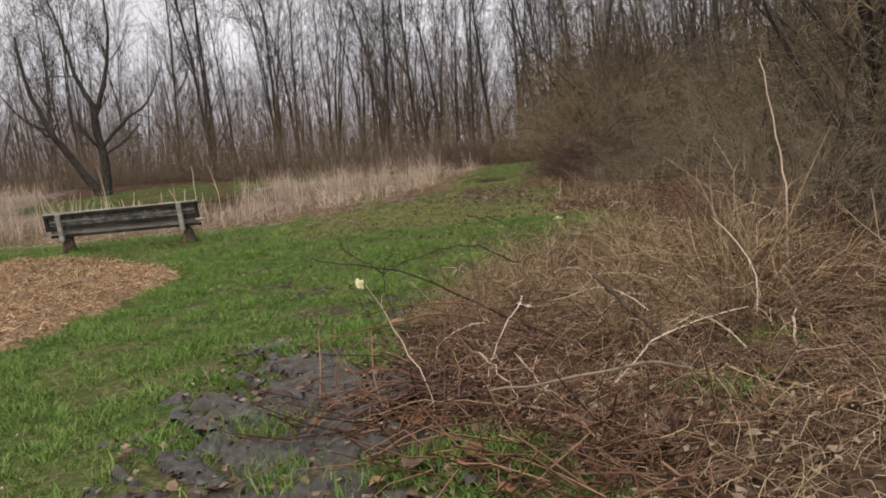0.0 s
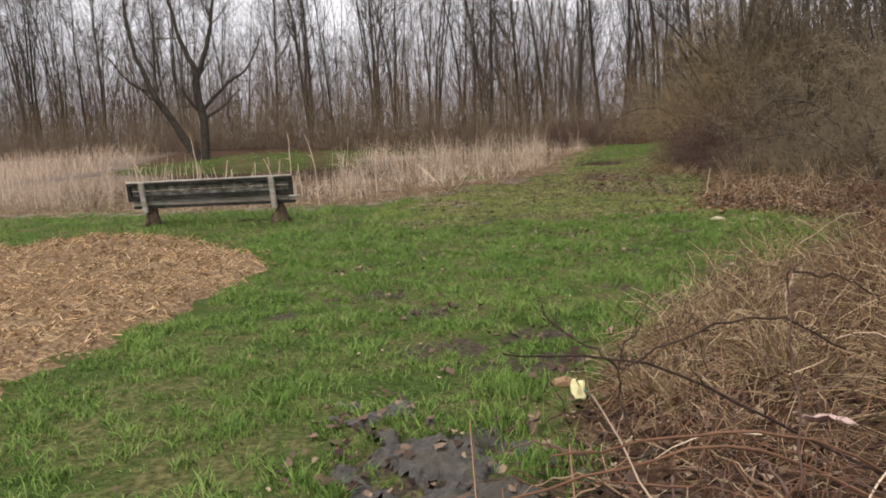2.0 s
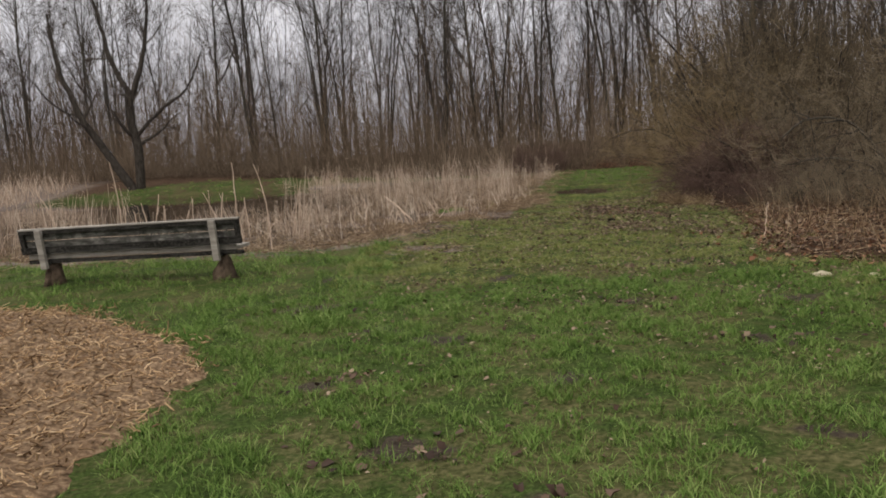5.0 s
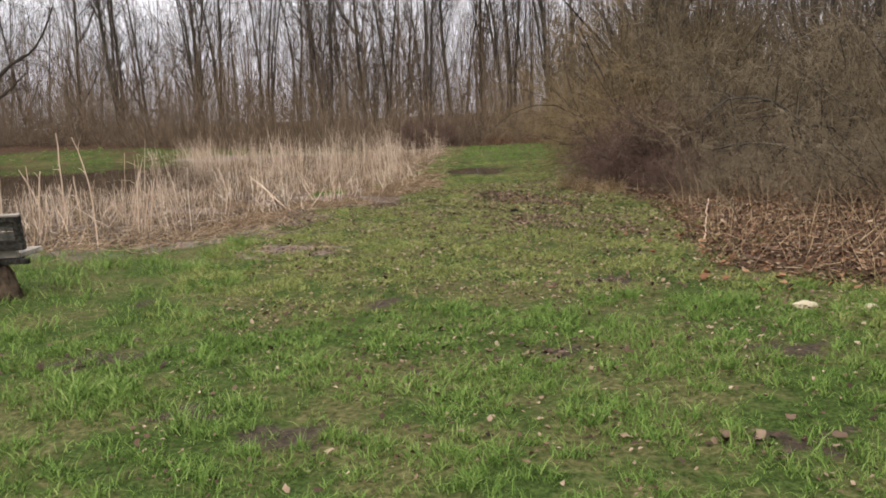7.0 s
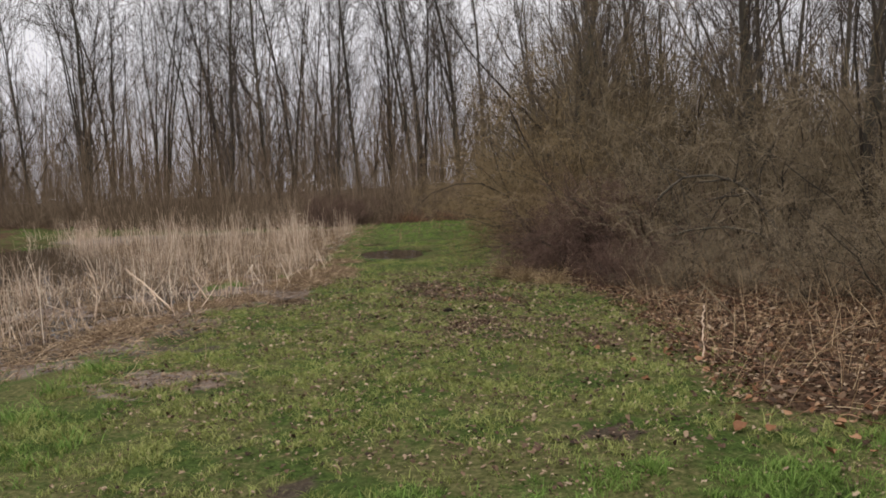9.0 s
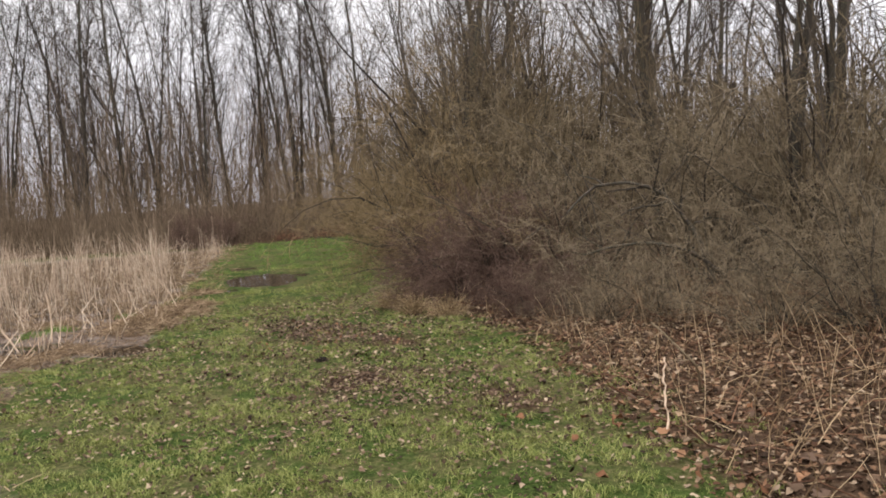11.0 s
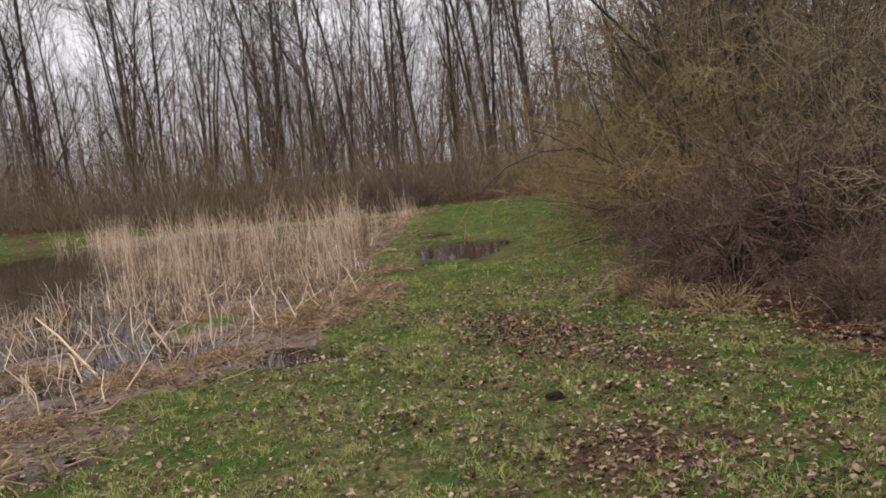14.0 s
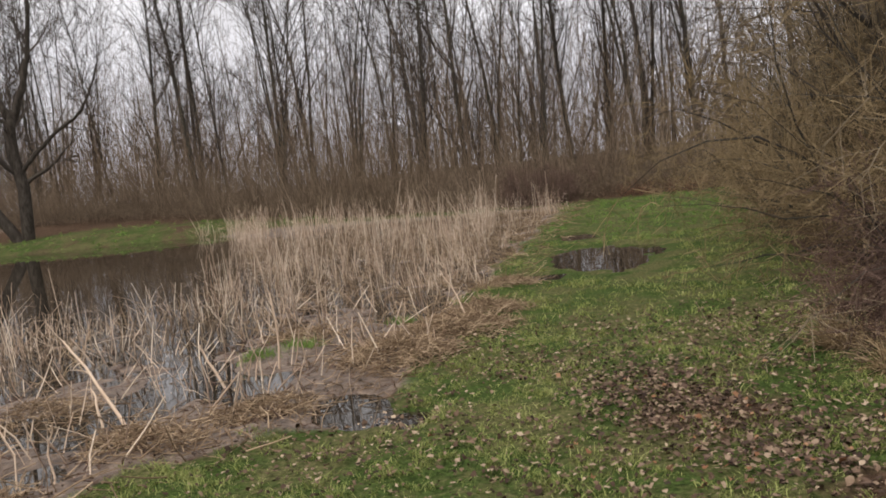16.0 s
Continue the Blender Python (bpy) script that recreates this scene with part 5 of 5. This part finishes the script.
branch([(2.35, 16.1, 0.2), (2.42, 16.2, 0.42), (2.46, 16.25, 0.62)], 0.008, 0.006, M_REED, "pale broken stem standing in the leaf litter", 1, 0.1)
branch([(6.2, 20.4, 0.3), (6.0, 20.5, 1.0), (5.5, 20.6, 1.6), (4.8, 20.8, 1.7), (4.4, 20.9, 1.4)], 0.04, 0.012, M_BARK, "dark limb arching low through the hedge", 8, 0.8)
branch([(6.3, 20.2, 0.3), (5.6, 20.0, 0.8), (4.9, 20.1, 1.0), (4.3, 20.4, 0.9)], 0.035, 0.010, M_BARK, "dark limb arching low through the hedge", 8, 0.7)


# ---- mulch heap ----
ax, ay = np.meshgrid(np.arange(-14.5, -3.2, 0.12), np.arange(4, 14.6, 0.12))
cover = inside(MULCH, ax, ay) + 0.22 * wave(ax, ay, 0.7, 71) + 0.12 * wave(ax, ay, 0.3, 72)
az_ = height(ax, ay) + np.clip(cover, -0.3, 0.12) * 0.35
HV = np.stack([ax, ay, az_], -1).reshape(-1, 3)
h0 = (np.arange(ax.shape[0] - 1)[:, None] * ax.shape[1] + np.arange(ax.shape[1] - 1)[None]).ravel()
ok = cover.ravel()[h0] > -0.25
h0, w_ = h0[ok], ax.shape[1]
mulch = tagged(under("mulch_mound", mesh_of("mulch_mound", HV, np.stack([h0, h0 + 1, h0 + w_ + 1, h0 + w_], -1), M_MULCH)), "low spread heap of orange-brown wood mulch", "mulch")
x, y = scatter(52000, -13, -3.3, 4.2, 14.4, lambda x, y: (inside(MULCH, x, y) + 0.22 * wave(x, y, 0.7, 71) + rng.normal(0, 0.1, x.shape) > 0.02) & (x > -11))
n = len(x)
az = rng.uniform(0, 6.28, n)
CP, CR = grow(np.stack([x, y, height(x, y) + 0.04 + rng.uniform(-0.012, 0.045, n) * (1 + 0.8 * wave(x, y, 0.45, 73))], -1), np.stack([np.cos(az), np.sin(az), rng.normal(0, 0.3, n)], -1), rng.uniform(0.02, 0.10, n) * np.where(rng.uniform(size=n) < 0.06, 2.2, 1), rng.uniform(0.002, 0.0085, n), 3, 0.35, 0, 0.6)
tagged(under("wood_chip", mesh_of("wood_chip", *tubes(CP, CR, 3), M_CHIP), mulch), "shredded orange-brown wood chips and straw", kind="stuff")


# ---- bench ----
def beam(size, at, bevel=0.008, turn=None, worn=0.0):
    bm = bmesh.new()
    bmesh.ops.create_cube(bm, size=1.0, matrix=Matrix.Translation(at) @ (turn or Matrix.Identity(4)) @ Matrix.Diagonal((*size, 1)))
    bmesh.ops.bevel(bm, geom=bm.edges[:], offset=bevel, segments=2, affect="EDGES", profile=0.6)
    if worn:
        bmesh.ops.subdivide_edges(bm, edges=[e for e in bm.edges if e.calc_length() > 1], cuts=14)
        for v in bm.verts:
            v.co += Vector((0, noise.noise(v.co * 3.1), noise.noise(v.co * 2.3 + Vector((5, 0, 0))))) * worn
    return bm


def park_bench(m):
    """Backrest of two weathered boards in a black frame, pale plank seat, grey posts on crumbling feet."""
    root = new("park_bench")
    tip = Matrix.Rotation(radians(7), 4, "X")
    part("top_rail", beam((3.06, 0.06, 0.05), (0, -0.05, 0.735), turn=tip, worn=0.006), M_BENCH_DARK, root, "black weathered top rail")
    # light on the rail's top, put in as a thin paler strip
    part("top_cap", beam((3.07, 0.075, 0.02), (0, -0.052, 0.771), turn=tip, worn=0.004), M_BENCH_GREY, root, "pale strip for the lit top of the rail")
    part("bottom_rail", beam((3.06, 0.06, 0.085), (0, -0.02, 0.49), turn=tip, worn=0.006), M_BENCH_DARK, root, "black weathered lower rail")
    for x in (-1.495, 1.495):
        part("end_stile", beam((0.065, 0.055, 0.2), (x, -0.035, 0.62), turn=tip), M_BENCH_DARK, root, "black end piece of the backrest")
    for z, y in ((0.667, -0.012), (0.572, 0.0)):
        part("backrest_plank", beam((2.93, 0.024, 0.085), (0, y, z), turn=tip, worn=0.006), M_BENCH_LICHEN, root, "dark grey plank flecked with pale lichen")
    part("seat_rail", beam((2.9, 0.045, 0.07), (-0.02, 0.03, 0.405), worn=0.006), M_BENCH_GREY, root, "grey weathered rear board")
    for i, y in enumerate((0.13, 0.27, 0.41)):
        part("seat_plank", beam((2.9, 0.125, 0.045), (-0.02, y, 0.385), worn=0.004), M_BENCH_GREY, root)
    for x in (-1.2, 1.2):
        part("seat_bearer", beam((0.09, 0.52, 0.065), (x, 0.22, 0.325)), M_BENCH_DARK, root)
        part("post", beam((0.085, 0.06, 0.52), (x, -0.1, 0.505), turn=tip), M_BENCH_GREY, root, "grey weathered upright post")
        foot = bmesh.new()
        bmesh.ops.create_cone(foot, cap_ends=True, segments=14, radius1=0.17, radius2=0.07, depth=0.40, matrix=Matrix.Translation((x + 0.04, 0.06, 0.11)))
        bmesh.ops.subdivide_edges(foot, edges=foot.edges[:], cuts=3)
        for v in foot.verts:
            v.co += Vector((noise.noise(v.co * 7), noise.noise(v.co * 7 + Vector((3, 0, 0))), 0.4 * noise.noise(v.co * 9))) * 0.09
        part("foot", foot, M_STUMP, root, "dark crumbling stump foot", True)
    # dark strip that stands in for the shaded rear edge and underside of the seat
    part("lower_rail", beam((3.0, 0.05, 0.05), (0.03, 0.02, 0.335)), M_BENCH_DARK, root)
    root.matrix_basis = m
    return tagged(root, "long weathered black and grey wooden bench facing the pond", "bench")


bench_turn = math.degrees(math.atan2(15.35 - 15.65, -4.75 + 7.15))
park_bench(pose(-5.95, 15.5, float(height(-5.95, 15.5)) + 0.01, 0, 0, bench_turn))


# ---- stones, clods and scraps ----
def lump(name, at, size, mat, label, category, seed=0, turn=0.0):
    bm = bmesh.new()
    bmesh.ops.create_icosphere(bm, subdivisions=3, radius=1.0)
    for v in bm.verts:
        v.co *= 1 + 0.28 * noise.noise(v.co * 1.6 + Vector((seed, 0, 0))) + 0.1 * noise.noise(v.co * 5 + Vector((0, seed, 0)))
    ob = part(name, bm, mat, smooth=True)
    ob.matrix_basis = at_ground(at[0], at[1], turn, dz=size[2] * 0.45) @ Matrix.Diagonal((*size, 1))
    return tagged(ob, label, category)


lump("stone", (1.90, 13.22), (0.095, 0.06, 0.035), M_STONE, "flat pale yellowish stone in the grass", "stone", 1)
lump("stone", (2.35, 13.1), (0.05, 0.04, 0.025), M_STONE, "small pale stone in the grass", "stone", 2)
lump("mud_clod", (1.0, 20.15), (0.07, 0.05, 0.03), M_CLOD, "dark wet clod of mud on the turf", "clod", 3)


def scrap(at, size, mat, label, seed, tilt=20):
    """A crumpled bit of thin stuff."""
    bm = bmesh.new()
    bmesh.ops.create_grid(bm, x_segments=7, y_segments=7, size=0.5)
    for v in bm.verts:
        v.co.z += 0.35 * noise.noise(v.co * 2.5 + Vector((seed, 0, 0)))
        v.co.x += 0.2 * noise.noise(v.co * 3 + Vector((0, seed, 0)))
    bmesh.ops.solidify(bm, geom=bm.faces[:], thickness=0.03)
    ob = part("litter_scrap", bm, mat, smooth=True)
    ob.matrix_basis = pose(*at, tilt, 15, seed * 40) @ Matrix.Diagonal((*size, 1))
    return tagged(ob, label, "litter")


scrap((-0.45, 4.24, 0.83), (0.045, 0.055, 0.06), M_PALE, "pale yellow torn scrap caught on the twigs", 1, 60)
scrap((-0.34, 6.2, 0.17), (0.12, 0.08, 0.06), M_TEAL, "crumpled teal plastic scrap in the grass", 2)
scrap((0.42, 4.85, 0.50), (0.16, 0.1, 0.08), M_PINK, "pale pinkish crumpled scrap in the brush heap", 3)
scrap((-0.28, 4.35, 0.16), (0.12, 0.14, 0.05), M_BENCH_GREY, "flat grey piece of bark on the mud", 4)
lump("stone", (-0.42, 6.42), (0.06, 0.045, 0.03), M_SAND, "sandy brown stone beside a scrap of litter", "stone", 7)

# ---- single leaves that lie nearest the path ----
leaf_meshes = []
for i in range(5):
    leaf_meshes.append(mesh_of("leaf", LEAF * np.array([1, 1, 1.8]) * 0.085 + rng.normal(0, 0.012, (9, 3)), LEAF_FACES, M_LEAF_DARK if i < 2 else M_LEAF_ORANGE, smooth=False))
spots = random.Random(11)
for i in range(260):
    if i < 40:
        x, y, s = spots.uniform(-0.4, 1.7), spots.uniform(3.0, 4.1), spots.uniform(0.7, 1.3)
    elif i < 170:
        x, y, s = spots.gauss(1.5, 0.55), spots.gauss(21.6, 1.0), spots.uniform(0.25, 0.6)
    else:
        x, y, s = spots.uniform(1.6, 3.6), spots.uniform(13.5, 17.5), spots.uniform(0.6, 1.2)
    ob = under("leaf", leaf_meshes[i % 5], ground)
    ob.matrix_basis = pose(x, y, float(height(x, y)) + 0.045, spots.gauss(0, 18), spots.gauss(0, 18), spots.uniform(0, 360)) @ Matrix.Scale(s, 4)
